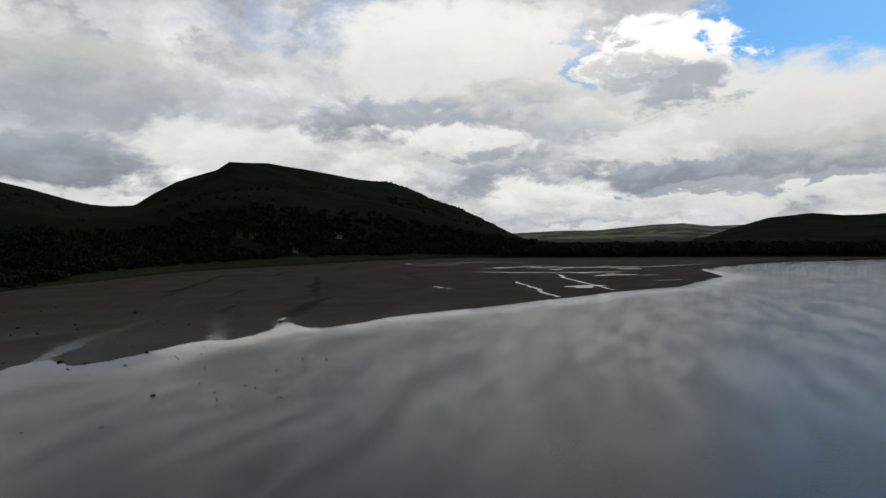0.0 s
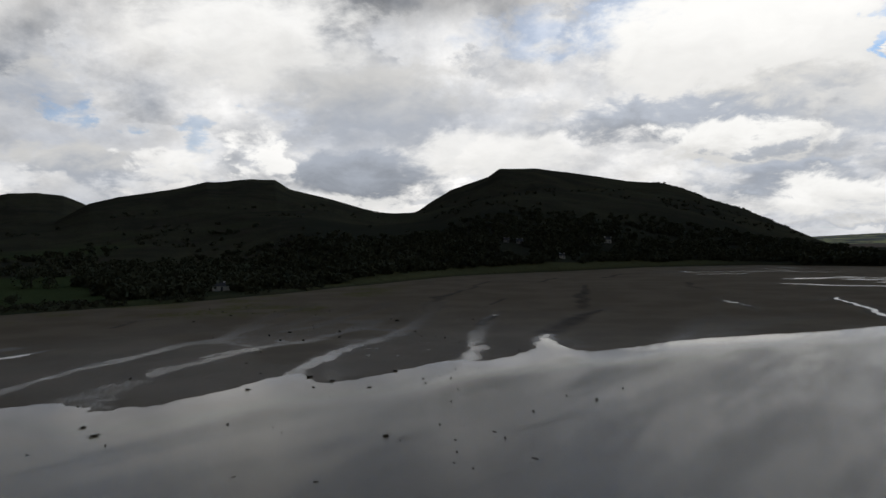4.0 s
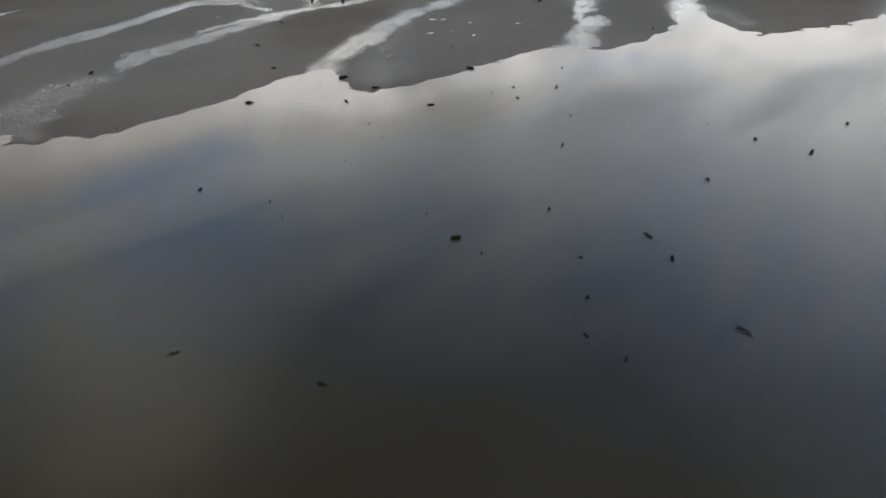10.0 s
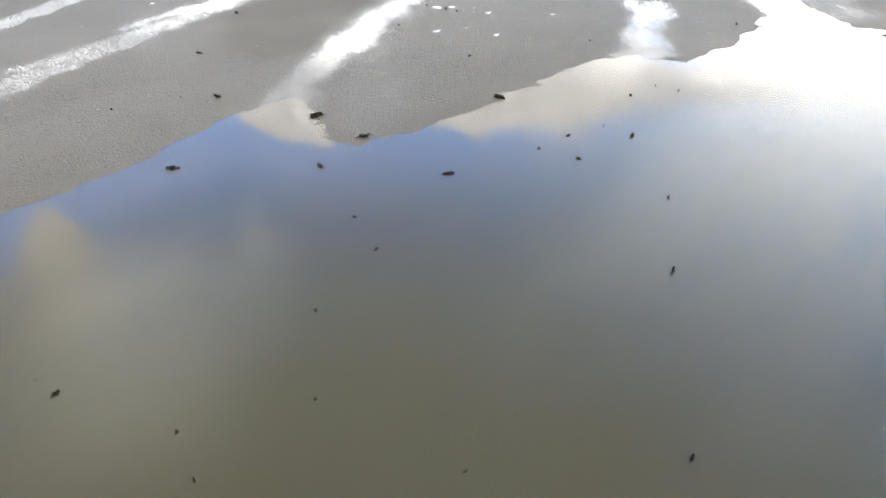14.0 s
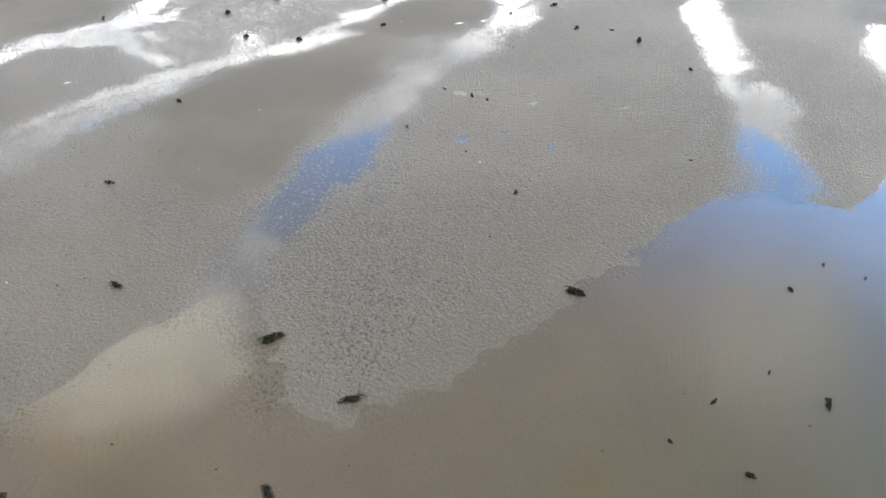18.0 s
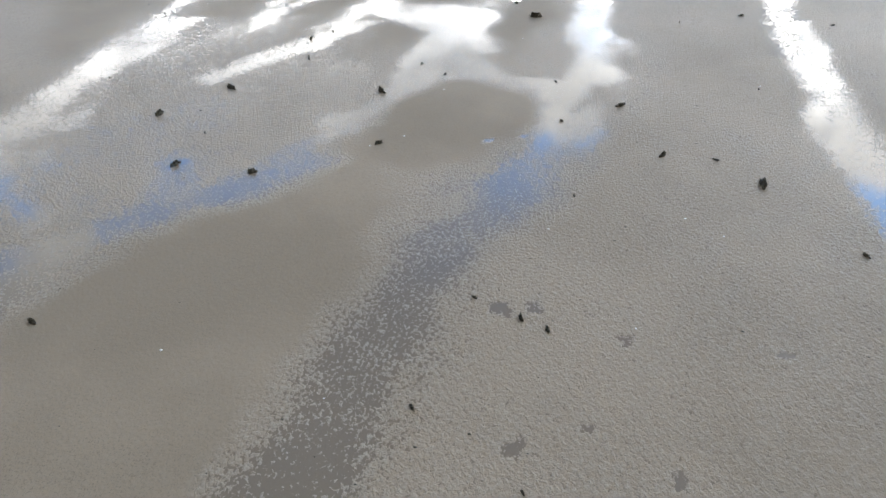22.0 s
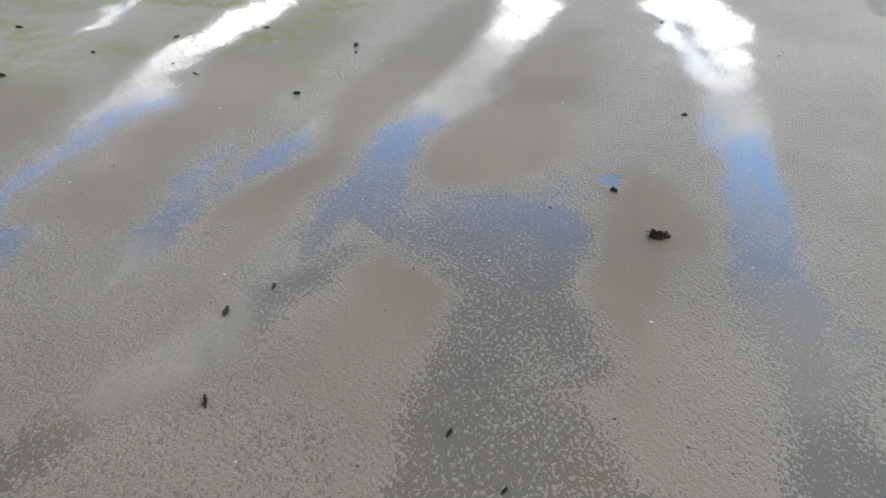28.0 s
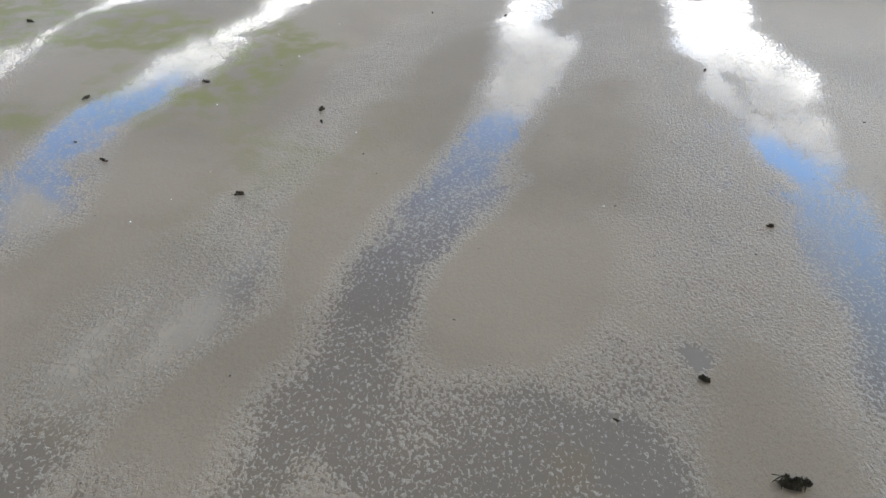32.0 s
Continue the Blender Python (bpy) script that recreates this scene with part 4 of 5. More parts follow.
def steps(lo, hi, fine, ends, far, growth=1.16):
    """Grid lines: fine between lo and hi, wider out to ends, then ever wider out to far."""
    mid_step = fine * 3.6
    out = list(np.arange(lo, hi, fine))
    for edge, stop, sign in ((hi, ends[1], 1), (lo, ends[0], -1)):
        v, st = edge - (fine if sign > 0 else 0), fine
        while sign * v < far:
            st = min(st * 1.08, mid_step) if sign * v < sign * stop else st * growth
            v += sign * st
            out.append(v)
    return np.array(sorted(out))


def flat_height(gap):
    g = np.maximum(gap, 0)
    shore = 0.12 * (1 - np.exp(-g / 12)) + 0.0016 * g
    return np.where(gap > 0, np.minimum(shore, 1.4), np.maximum(0.004 * gap, -2.5) - 0.02 * ease(-gap, 0, 6))


gx, gy = np.meshgrid(steps(-108, 56, 0.42, (-200, 300), 4600), steps(98, 302, 0.42, (80, 560), 4600))
gap = signed_gap(gx, gy, WATERLINE)
wet, cut = wetness(gx, gy), creek_depth(gx, gy)
ragged = 0.5 * fbm(gx, gy, 2.5, 3, 61) + 0.9 * fbm(gx, gy, 9, 2, 65)
gz = flat_height(gap + ragged * ease(np.abs(gap), 40, 0)) - 0.008 * np.minimum(wet, 1) - cut * (0.10 * ease(gap, 4, 30) + 0.14 * ease(gap, 80, 150))
gz += 0.05 * fbm(gx, gy, 40, 3, 71) * ease(gap, 3, 40) + 0.02 * fbm(gx, gy, 5, 2, 81) * ease(-gap, 0, 4)
gz += 0.012 * fbm(gx, gy, 1.3, 2, 85) * ease(np.abs(gap), 6, 1)
algae = ease(fbm(gx, gy, 14, 3, 101), -0.15, 0.35) * ease(gy - 0.25 * gx, 258, 290) * ease(-gx, 56, 80)
ground = sheet("ground", gx, gy, gz, M_SAND, wet=wet * ease(gap, -3, 0.5), dark_creek=0.7 * cut * (0.75 + 0.5 * fbm(gx, gy, 7, 3, 97)) * ease(gap, 2, 12),
               algae=algae, under=ease(-gap, 1.0, 18), deep=ease(-gap, 12, 55))
tagged(ground, "wet brown tidal sand flat with runnels and creeks", "sand flat", kind="structure")

sx, sy = np.meshgrid(steps(-130, 90, 1.6, (-200, 300), 4600, 1.2), steps(30, 230, 1.6, (0, 460), 4600, 1.2))
sg = signed_gap(sx, sy, WATERLINE)
water = sheet("water", sx, sy, 0 * sx, M_WATER, tint=ease(-sg, 0, 24), depth=ease(-sg, 20, 58), chop=ease(sx - 0.1 * (sy - 60), 2, 40),
              ripple=ease(-sg, 3, 26) * (0.65 + 0.35 * ease(sx + 0.15 * (sy - 100), -30, 2)) + 0.015)
water.visible_shadow = False
tagged(water, "shallow grey sea water with fine wind ripples", "water", kind="structure")

# ---------------------------------------------------------------- hills
CENTRE = (-1.0, 50.0)
SHORE = [(-1500, -1400), (-600, -150), (-400, 60), (-270, 180), (-196, 245), (-173, 269), (-146, 298), (-119, 346), (-85, 421), (-48, 501),
         (27, 557), (108, 625), (199, 652), (300, 600), (380, 565), (542, 476), (800, 420), (1300, 100), (1500, -1200)]
RIDGE = [(-180, .8), (-110, 1.5), (-75, 1.5), (-55, .7), (-47, .7), (-42, 1.1), (-38, 1.8), (-36.5, 2.7), (-35.6, 3.25), (-33.5, 3.81),
         (-31.1, 4.19), (-28.7, 4.66), (-27, 5.14), (-26.1, 5.09), (-23.5, 5.43), (-21.5, 5.38), (-20.3, 4.61), (-16.7, 3.76),
         (-13.3, 2.74), (-12, 2.48), (-9.9, 2.39), (-8.4, 3.42), (-6.5, 4.53), (-3.25, 5.57), (-2.3, 6.25), (.8, 6.21), (4.4, 5.63),
         (8.4, 4.89), (11.2, 4.6), (13.1, 3.98), (14.6, 3.22), (17.3, 2.29), (20.2, .91), (22.5, -.2), (24.5, -.92), (62, -.92), (90, .6), (180, .8)]
FARNESS = [(-180, 2600), (-60, 1300), (-47, 1150), (-36, 1400), (-20, 1700), (-10, 1900), (10, 1900), (18, 1750), (24, 1400), (62, 1400), (180, 2600)]


def curve(table, a):
    return np.interp(a, [p[0] for p in table], [p[1] for p in table])


SHORE_AZ = sorted((math.degrees(math.atan2(x - CENTRE[0], y - CENTRE[1])), math.hypot(x - CENTRE[0], y - CENTRE[1])) for x, y in SHORE)


def land_height(az, d):
    """Height of the near land at a bearing and distance from the plan's centre."""
    s0, r = curve(SHORE_AZ, az), curve(FARNESS, az)
    s = (d - s0) / (r - s0)
    # the slopes below are rounder than the skyline
    round_line = sum(curve(RIDGE, az + k) for k in (-5, -3, -1.5, 0, 1.5, 3, 5)) / 7
    skyline = round_line + (curve(RIDGE, az) - round_line) * ease(s, 0.45, 0.98)
    top = 25 + np.tan(np.radians(skyline)) * r
    left = ease(-az, 14, 30)
    start, power = 0.20 * left, 0.95 + 0.28 * left
    t = np.clip((s - start) / (1 - start), 0, None)
    x, y = CENTRE[0] + d * np.sin(np.radians(az)), CENTRE[1] + d * np.cos(np.radians(az))
    h = 1.9 + 2.5 * np.clip(s / 0.2, 0, 1) * left + np.maximum(top - 3, 0.0) * np.minimum(t, 1) ** power
    body = np.minimum(np.maximum(top, 0), 200) * np.clip(s * (1.02 - s) * 4, 0, 1)
    h = h + 0.10 * body * fbm(x, y, 260, 4, 111) + 0.006 * np.maximum(top, 0) * fbm(x, y, 40, 3, 115)
    bank = ease(d - s0, 0, 7)
    h = 0.3 + (h - 0.3) * bank
    return np.where(s > 1, np.minimum(h, top * np.clip(1 - (s - 1) * 1.5, 0.2, 1)), h), s


def bearing_grid(azs, ss, inner, outer):
    az, s = np.meshgrid(azs, ss)
    d = inner(az) + s * (outer(az) - inner(az))
    return az, s, d, CENTRE[0] + d * np.sin(np.radians(az)), CENTRE[1] + d * np.cos(np.radians(az))


azs = np.r_[np.arange(-180, -62, 3.0), np.arange(-62, 62, 0.16), np.arange(62, 181, 3.0)]
az, s, d, hx, hy = bearing_grid(azs, np.r_[-0.012, np.linspace(0, 1, 130) ** 1.5, 1.03, 1.1, 1.3],
                                lambda a: curve(SHORE_AZ, a), lambda a: curve(FARNESS, a))
hz = land_height(az, d)[0]
past = d - curve(SHORE_AZ, az)
field = ease(-az + 1.5 * fbm(hx, hy, 40, 2, 123), 34.5, 36.5) * ease(past, 14, 22) * ease(250 - past + 40 * fbm(hx, hy, 60, 2, 121), 0, 25)
field = np.maximum(field, 0.9 * ease(-az, 20, 24) * ease(fbm(hx, hy, 150, 3, 125), -0.15, 0.3) * ease(0.62 - s, 0, 0.25))
marsh = ease(az, -27, -18) * ease(past, 0.5, 5) * ease(34 + 10 * fbm(hx, hy, 50, 2, 131) - past, 0, 8) * ease(20 - az, 0, 6)
marsh = np.maximum(marsh, 0.35 * ease(past, 1, 5) * ease(12 - past, 0, 5))
scrub = ease(0.42 - s + 0.25 * fbm(hx, hy, 120, 3, 141), 0, 0.25) * (1 - field) * ease(az, -24, -18)
hill = sheet("hill_near", hx, hy, hz, M_LAND, field=field, marsh=marsh, scrub=scrub)
tagged(hill, "dark moorland hills with pasture along the shore", "hill", kind="structure")


def ridge_sheet(name, ridge, dist, depth, mat, label, foot=2.0, rough=1.0):
    azs = np.arange(ridge[0][0], ridge[-1][0], 0.12)
    az, s, d, x, y = bearing_grid(azs, np.r_[np.linspace(0, 1, 60), 1.15, 1.5], lambda a: 0 * a + dist - depth, lambda a: 0 * a + dist)
    top = 25 + np.tan(np.radians(curve(ridge, az))) * dist
    z = foot + (top - foot) * np.minimum(s, 1) ** 1.15 * np.clip(1.6 - 0.6 * np.maximum(s, 1), 0, 1)
    z = z + 0.12 * np.maximum(top, 0) * fbm(x, y, 300, 5, 151) * np.clip(s * (1 - s) * 4, 0, 1) + rough * fbm(x, y, 45, 3, 155) * np.minimum(s, 1)
    return tagged(sheet(name, x, y, z, mat, field=0.0, marsh=0.0, scrub=0.0), label, "hill", kind="structure")


ridge_sheet("hill_round", [(-64, 0), (-55, 1.6), (-50, 2.0), (-47, 2.04), (-45.5, 2.05), (-43.4, 2.85), (-42.1, 3.54), (-40.6, 3.95),
                           (-38.75, 4.02), (-37.1, 3.86), (-36, 3.39), (-33, 2), (-30, 1)], 2500, 1200, M_LAND, "rounded dark moorland hill behind the pastures")
ridge_sheet("hill_valley", [(14, -.3), (22.7, .04), (26, .19), (28.5, .17), (30.4, .33), (33, .57), (35.6, .67), (37.7, .41), (39.8, .47), (45, .6),
                            (50, .9), (60, .5), (72, .2)], 4200, 1900, M_FAR, "far low ridge of grass with sunlit patches put in its colour")
ridge_sheet("hill_side", [(35.5, -.8), (37.7, -.45), (39.8, .29), (42.2, .99), (45.2, 1.3), (47.3, 1.08), (49, 1.1), (55, 1.6), (62, 1.2), (76, .2)],
            2300, 1000, M_LAND, "dark hillside across the bay")


def on_land(az_deg, d):
    h, _ = land_height(np.array([float(az_deg)]), np.array([float(d)]))
    return CENTRE[0] + d * math.sin(radians(az_deg)), CENTRE[1] + d * math.cos(radians(az_deg)), float(h[0])


def bearing(x, y):
    return math.degrees(math.atan2(x - CENTRE[0], y - CENTRE[1])), math.hypot(x - CENTRE[0], y - CENTRE[1])


# ---------------------------------------------------------------- woodland
rng = np.random.default_rng(4)


def tuft(count, rx, rz, lift, leaf, seed):
    """Leaf clumps as small tilted quads that fill a lumpy crown. Returns points (4 to a clump)."""
    g = np.random.default_rng(seed)
    lobes = g.normal(size=(7, 3)) * (rx * 0.45, rx * 0.45, rz * 0.38)
    c = lobes[g.integers(0, 7, count)] + g.normal(size=(count, 3)) * (rx * 0.30, rx * 0.30, rz * 0.26)
    c[:, 2] += lift
    c[:, 2] = np.maximum(c[:, 2], 0.2)
    u = g.normal(size=(count, 3))
    u /= np.linalg.norm(u, axis=1)[:, None]
    v = np.cross(u, g.normal(size=(count, 3)))
    v /= np.linalg.norm(v, axis=1)[:, None]
    size = leaf * g.uniform(0.6, 1.3, (count, 1))
    corners = [(-1, -0.7), (1, -0.9), (0.8, 0.9), (-0.7, 0.8)]
    return np.stack([c + size * (a * u + b * v) for a, b in corners], 1)


def scatter(name, spots, kinds, mat, label):
    """Many crowns joined: spots of (x, y, z, size)."""
    out = []
    for i, (x, y, z, k) in enumerate(spots):
        t = kinds[i % len(kinds)]
        a = rng.uniform(0, 6.28)
        c, s_ = math.cos(a) * k, math.sin(a) * k
        m = np.array([[c, -s_, 0], [s_, c, 0], [0, 0, k * rng.uniform(0.8, 1.25)]])
        out.append(t @ m.T + (x, y, z))
    v = np.concatenate(out).reshape(-1, 3)
    n = np.arange(len(v), dtype=np.int32)
    me = bpy.data.meshes.new(name)
    me.vertices.add(len(v))
    me.vertices.foreach_set("co", v.astype(np.float32).ravel())
    me.loops.add(len(v))
    me.loops.foreach_set("vertex_index", n)
    me.polygons.add(len(v) // 4)
    me.polygons.foreach_set("loop_start", n[::4])
    me.update(calc_edges=True)
    me.materials.append(mat)
    return tagged(new(name, me), label, "trees", kind="stuff")


CROWNS = [tuft(110, 3.9, 3.4, 3.2, 0.95, k) for k in range(6)]
BUSHES = [tuft(36, 2.6, 1.8, 1.2, 0.75, 20 + k) for k in range(5)]


def spots_on(count, az_lo, az_hi, past_lo, past_hi, keep, size):
    """Random places on the land, kept where keep(az, past, x, y) exceeds chance."""
    az = rng.uniform(az_lo, az_hi, count)
    past = past_lo + (past_hi - past_lo) * rng.uniform(0, 1, count) ** 1.3
    d = curve(SHORE_AZ, az) + past
    x, y = CENTRE[0] + d * np.sin(np.radians(az)), CENTRE[1] + d * np.cos(np.radians(az))
    z, _ = land_height(az, d)
    ok = keep(az, past, x, y) > rng.uniform(0, 1, count)
    return np.stack([x, y, z - 0.3, rng.uniform(*size, count)], 1)[ok]


HOUSES_AT = [(-158, 358), (80.6, 710), (-18, 650), (-5.9, 648), (30.5, 604), (-391, 419), (395, 575), (572, 552)]


def clear_of_houses(x, y):
    out = np.ones(x.shape)
    for px, py in HOUSES_AT:
        ux, uy = px / math.hypot(px, py - 50), (py - 50) / math.hypot(px, py - 50)
        along, across = (x - px) * ux + (y - py) * uy, (x - px) * uy - (y - py) * ux
        out = out * ~((np.abs(across) < 7) & (along < 7) & (along > -60))
    return out


scatter("woodland", spots_on(4600, -38, 24, 16, 330, lambda a, p, x, y: np.clip(1.1 - p / 420, 0, 1) * ease(a + 2 * fbm(x, y, 40, 2, 163), -37, -34) * ease(p - 20 * ease(a, -30, -20), 0, 4) * clear_of_houses(x, y) * (0.35 + ease(fbm(x, y, 60, 3, 161), -0.5, 0.2)), (0.5, 1.0)),
        CROWNS, M_LEAF, "dense dark deciduous woodland along the foot of the hill")
scatter("far_woodland", spots_on(1100, 22, 52, 6, 260, lambda a, p, x, y: np.ones(a.shape), (0.9, 1.5)),
        CROWNS, M_LEAF, "dark tree belt on low land across the bay")
scatter("hillside_scrub", spots_on(1700, -46, 24, 240, 900, lambda a, p, x, y: ease(fbm(x, y, 90, 4, 171), -0.05, 0.45), (0.7, 1.5)),
        BUSHES, M_GORSE, "patchy dark scrub and gorse on the moor")
scatter("shore_scrub", spots_on(800, -60, -18, 3, 24, lambda a, p, x, y: ease(fbm(x, y, 25, 2, 181), -0.3, 0.35) * clear_of_houses(x, y), (0.2, 0.5)),
        BUSHES, M_GORSE, "low scrub along the shore bank")
scatter("hedgerow_trees", spots_on(900, -56, -20, 130, 520, lambda a, p, x, y: ease(fbm(x, y, 70, 3, 191), 0.12, 0.42), (0.5, 1.0)),
        CROWNS, M_LEAF, "hedgerow trees among hillside pastures")


def ridge_spots(count):
    """Places just under the skyline, where it runs rough."""
    az = np.where(rng.uniform(0, 1, count) < 0.75, rng.uniform(9, 20.5, count), rng.uniform(-14, -10.5, count))
    d = curve(FARNESS, az) * rng.uniform(0.975, 0.998, count)
    z, _ = land_height(az, d)
    keep = fbm(az * 40, d, 30, 3, 201) > -0.15
    return np.stack([CENTRE[0] + d * np.sin(np.radians(az)), CENTRE[1] + d * np.cos(np.radians(az)), z - 1.5, rng.uniform(0.3, 0.7, count)], 1)[keep]


scatter("ridge_trees", ridge_spots(260), CROWNS, M_LEAF, "small dark trees and scrub along the skyline of the hill")


def tree(x, y, height, spread, seed, label):
    """A tree of its own: tapered trunk with limbs and a crown of leaf clumps."""
    g = random.Random(seed)
    root = new("tree")
    z = on_land(*bearing(x, y))[2]
    bm = bmesh.new()

    def limb(p, q, r0, r1):
        w = (q - p).normalized()
        s1 = w.orthogonal().normalized()
        s2 = w.cross(s1)
        rings = []
        for c, r in ((p, r0), ((p + q) / 2 + s1 * r0 * 0.4, (r0 + r1) / 2), (q, r1)):
            rings.append([bm.verts.new(c + r * (math.cos(k * 1.0472) * s1 + math.sin(k * 1.0472) * s2)) for k in range(6)])
        for a, b in zip(rings, rings[1:]):
            for k in range(6):
                bm.faces.new((a[k], a[(k + 1) % 6], b[(k + 1) % 6], b[k]))

    fork = Vector((g.uniform(-.3, .3), g.uniform(-.3, .3), height * 0.42))
    limb(Vector((0, 0, -0.3)), fork, height * 0.035, height * 0.022)
    for k in range(6):
        a = k * 1.05 + g.uniform(-.3, .3)
        limb(fork * g.uniform(0.75, 1), Vector((math.cos(a) * spread * 0.55, math.sin(a) * spread * 0.55, height * g.uniform(0.6, 0.85))), height * 0.015, height * 0.005)
    part("trunk", bm, M_BARK, root)
    quads = tuft(420, spread * 0.62, height * 0.55, height * 0.62, height * 0.045, seed).reshape(-1, 3)
    soup("crown", quads.tolist(), [tuple(range(k, k + 4)) for k in range(0, len(quads), 4)], M_LEAF, root)
    root.location = (x, y, z)
    return tagged(root, label, "tree", group="trees on the pasture")


for n, (x, y, h, w) in enumerate([(-197, 264, 5, 5), (-270, 364, 11, 10), (-258, 362, 9, 7), (-249, 381, 10, 8), (-238, 384, 8, 6), (-172, 290, 3, 3),
                                  (-330, 345, 11, 10), (-318, 352, 9, 8), (-243, 420, 8, 7), (-205, 372, 8, 8), (-192, 385, 9, 8), (-182, 350, 6, 6)]):
    tree(x, y, h, w, 300 + n, "lone dark broadleaf tree standing on green pasture" if h > 5.6 else "small dark bush on the pasture by the shore")


# ---------------------------------------------------------------- houses
def slab(bm, lo, hi, bevel=0.0):
    r = bmesh.ops.create_cube(bm, size=1.0)
    bmesh.ops.scale(bm, vec=[b - a for a, b in zip(lo, hi)], verts=r["verts"])
    bmesh.ops.translate(bm, vec=[(a + b) / 2 for a, b in zip(lo, hi)], verts=r["verts"])
    if bevel:
        bmesh.ops.bevel(bm, geom=list({e for v in r["verts"] for e in v.link_edges}), offset=bevel, segments=1, affect="EDGES")


def house(x, y, turn, length, width, eaves, label, wall=None, wing=False):
    root = new("house")
    az, d = bearing(x, y)
    z = on_land(az, d)[2]
    rise = width * 0.42
    bm = bmesh.new()
    hl, hw = length / 2, width / 2
    ends = []
    for px in (-hl, hl):
        ends.append([bm.verts.new(v) for v in ((px, -hw, -1.5), (px, hw, -1.5), (px, hw, eaves), (px, 0, eaves + rise), (px, -hw, eaves))])
    bm.faces.new(ends[0][::-1])
    bm.faces.new(ends[1])
    for k in range(5):
        bm.faces.new((ends[0][k], ends[0][(k + 1) % 5], ends[1][(k + 1) % 5], ends[1][k]))
    bmesh.ops.recalc_face_normals(bm, faces=bm.faces)
    part("wall", bm, wall or M_WHITE, root)
    for side in (-1, 1):
        bm = bmesh.new()
        a = Vector((0, side * (hw + 0.35), eaves - 0.30))
        b = Vector((0, 0, eaves + rise + 0.05))
        up_ = Vector((0, side * rise, hw)).normalized() * 0.16
        low = [bm.verts.new(Vector((px, 0, 0)) + q) for px in (-hl - 0.25, hl + 0.25) for q in (a, b, b + up_, a + up_)]
        for f in ((0, 1, 2, 3), (7, 6, 5, 4), (0, 4, 5, 1), (1, 5, 6, 2), (2, 6, 7, 3), (3, 7, 4, 0)):
            bm.faces.new([low[i] for i in f])
        bmesh.ops.recalc_face_normals(bm, faces=bm.faces)
        part("roof", bm, M_SLATE, root)
    for px in (-hl + 0.6, hl - 0.6):
        bm = bmesh.new()
        slab(bm, (px - 0.45, -0.4, eaves + rise - 0.5), (px + 0.45, 0.4, eaves + rise + 0.7), 0.05)
        part("chimney", bm, wall or M_WHITE, root)
    count = max(2, int(length / 2.6))
    for k in range(count):
        px = -hl + (k + 0.5) * length / count
        bm = bmesh.new()
        if k == count // 2:
            slab(bm, (px - 0.5, -hw - 0.04, 0), (px + 0.5, -hw + 0.1, 2.05), 0.02)
            part("door", bm, M_DOOR, root)
        else:
            slab(bm, (px - 0.5, -hw - 0.03, 0.9), (px + 0.5, -hw + 0.1, 2.2), 0.01)
            win = part("window", bm, M_PANE, root)
            for lo, hi in (((-0.6, -0.06, 0.78), (0.6, 0.04, 0.9)), ((-0.04, -0.05, 0.9), (0.04, 0.0, 2.2))):
                bm = bmesh.new()
                slab(bm, (px + lo[0], -hw + lo[1], lo[2]), (px + hi[0], -hw + hi[1], hi[2]))
                part("window_frame", bm, M_WHITE, win)
    if wing:
        bm = bmesh.new()
        slab(bm, (hl, -hw * 0.7, -1.5), (hl + 3.2, hw * 0.7, eaves - 0.4), 0.03)
        part("annex", bm, wall or M_WHITE, root)
        bm = bmesh.new()
        slab(bm, (hl, -hw * 0.8, eaves - 0.4), (hl + 3.4, hw * 0.8, eaves - 0.22), 0.02)
        part("annex_roof", bm, M_SLATE, root)
    root.matrix_world = pose(x, y, z, 0, 0, turn)
    return tagged(root, label, "house", group="houses by the shore")


house(-158, 358, 16, 6.4, 3.6, 2.7, "small whitewashed cottage with slate roof among trees", wing=True)
house(80.6, 710, -8, 7, 4.6, 3.4, "large white house half hidden in the woods")
house(-18, 650, 5, 5, 4, 2.4, "small grey house half hidden in the woods", M_GREYWALL)
house(-5.9, 648, -6, 6, 4.4, 2.4, "grey harled house half hidden in the woods", M_GREYWALL)
house(30.5, 604, 0, 4.6, 3.4, 2.2, "low white boathouse at the edge of the marsh")
house(-391, 419, 30, 9, 5, 2.6, "white farmhouse above the pasture")
house(395, 575, -25, 7, 5, 2.8, "small white house on the far shore")
house(572, 552, -40, 14, 7, 3.2, "long white shed on the far shore", wing=True)

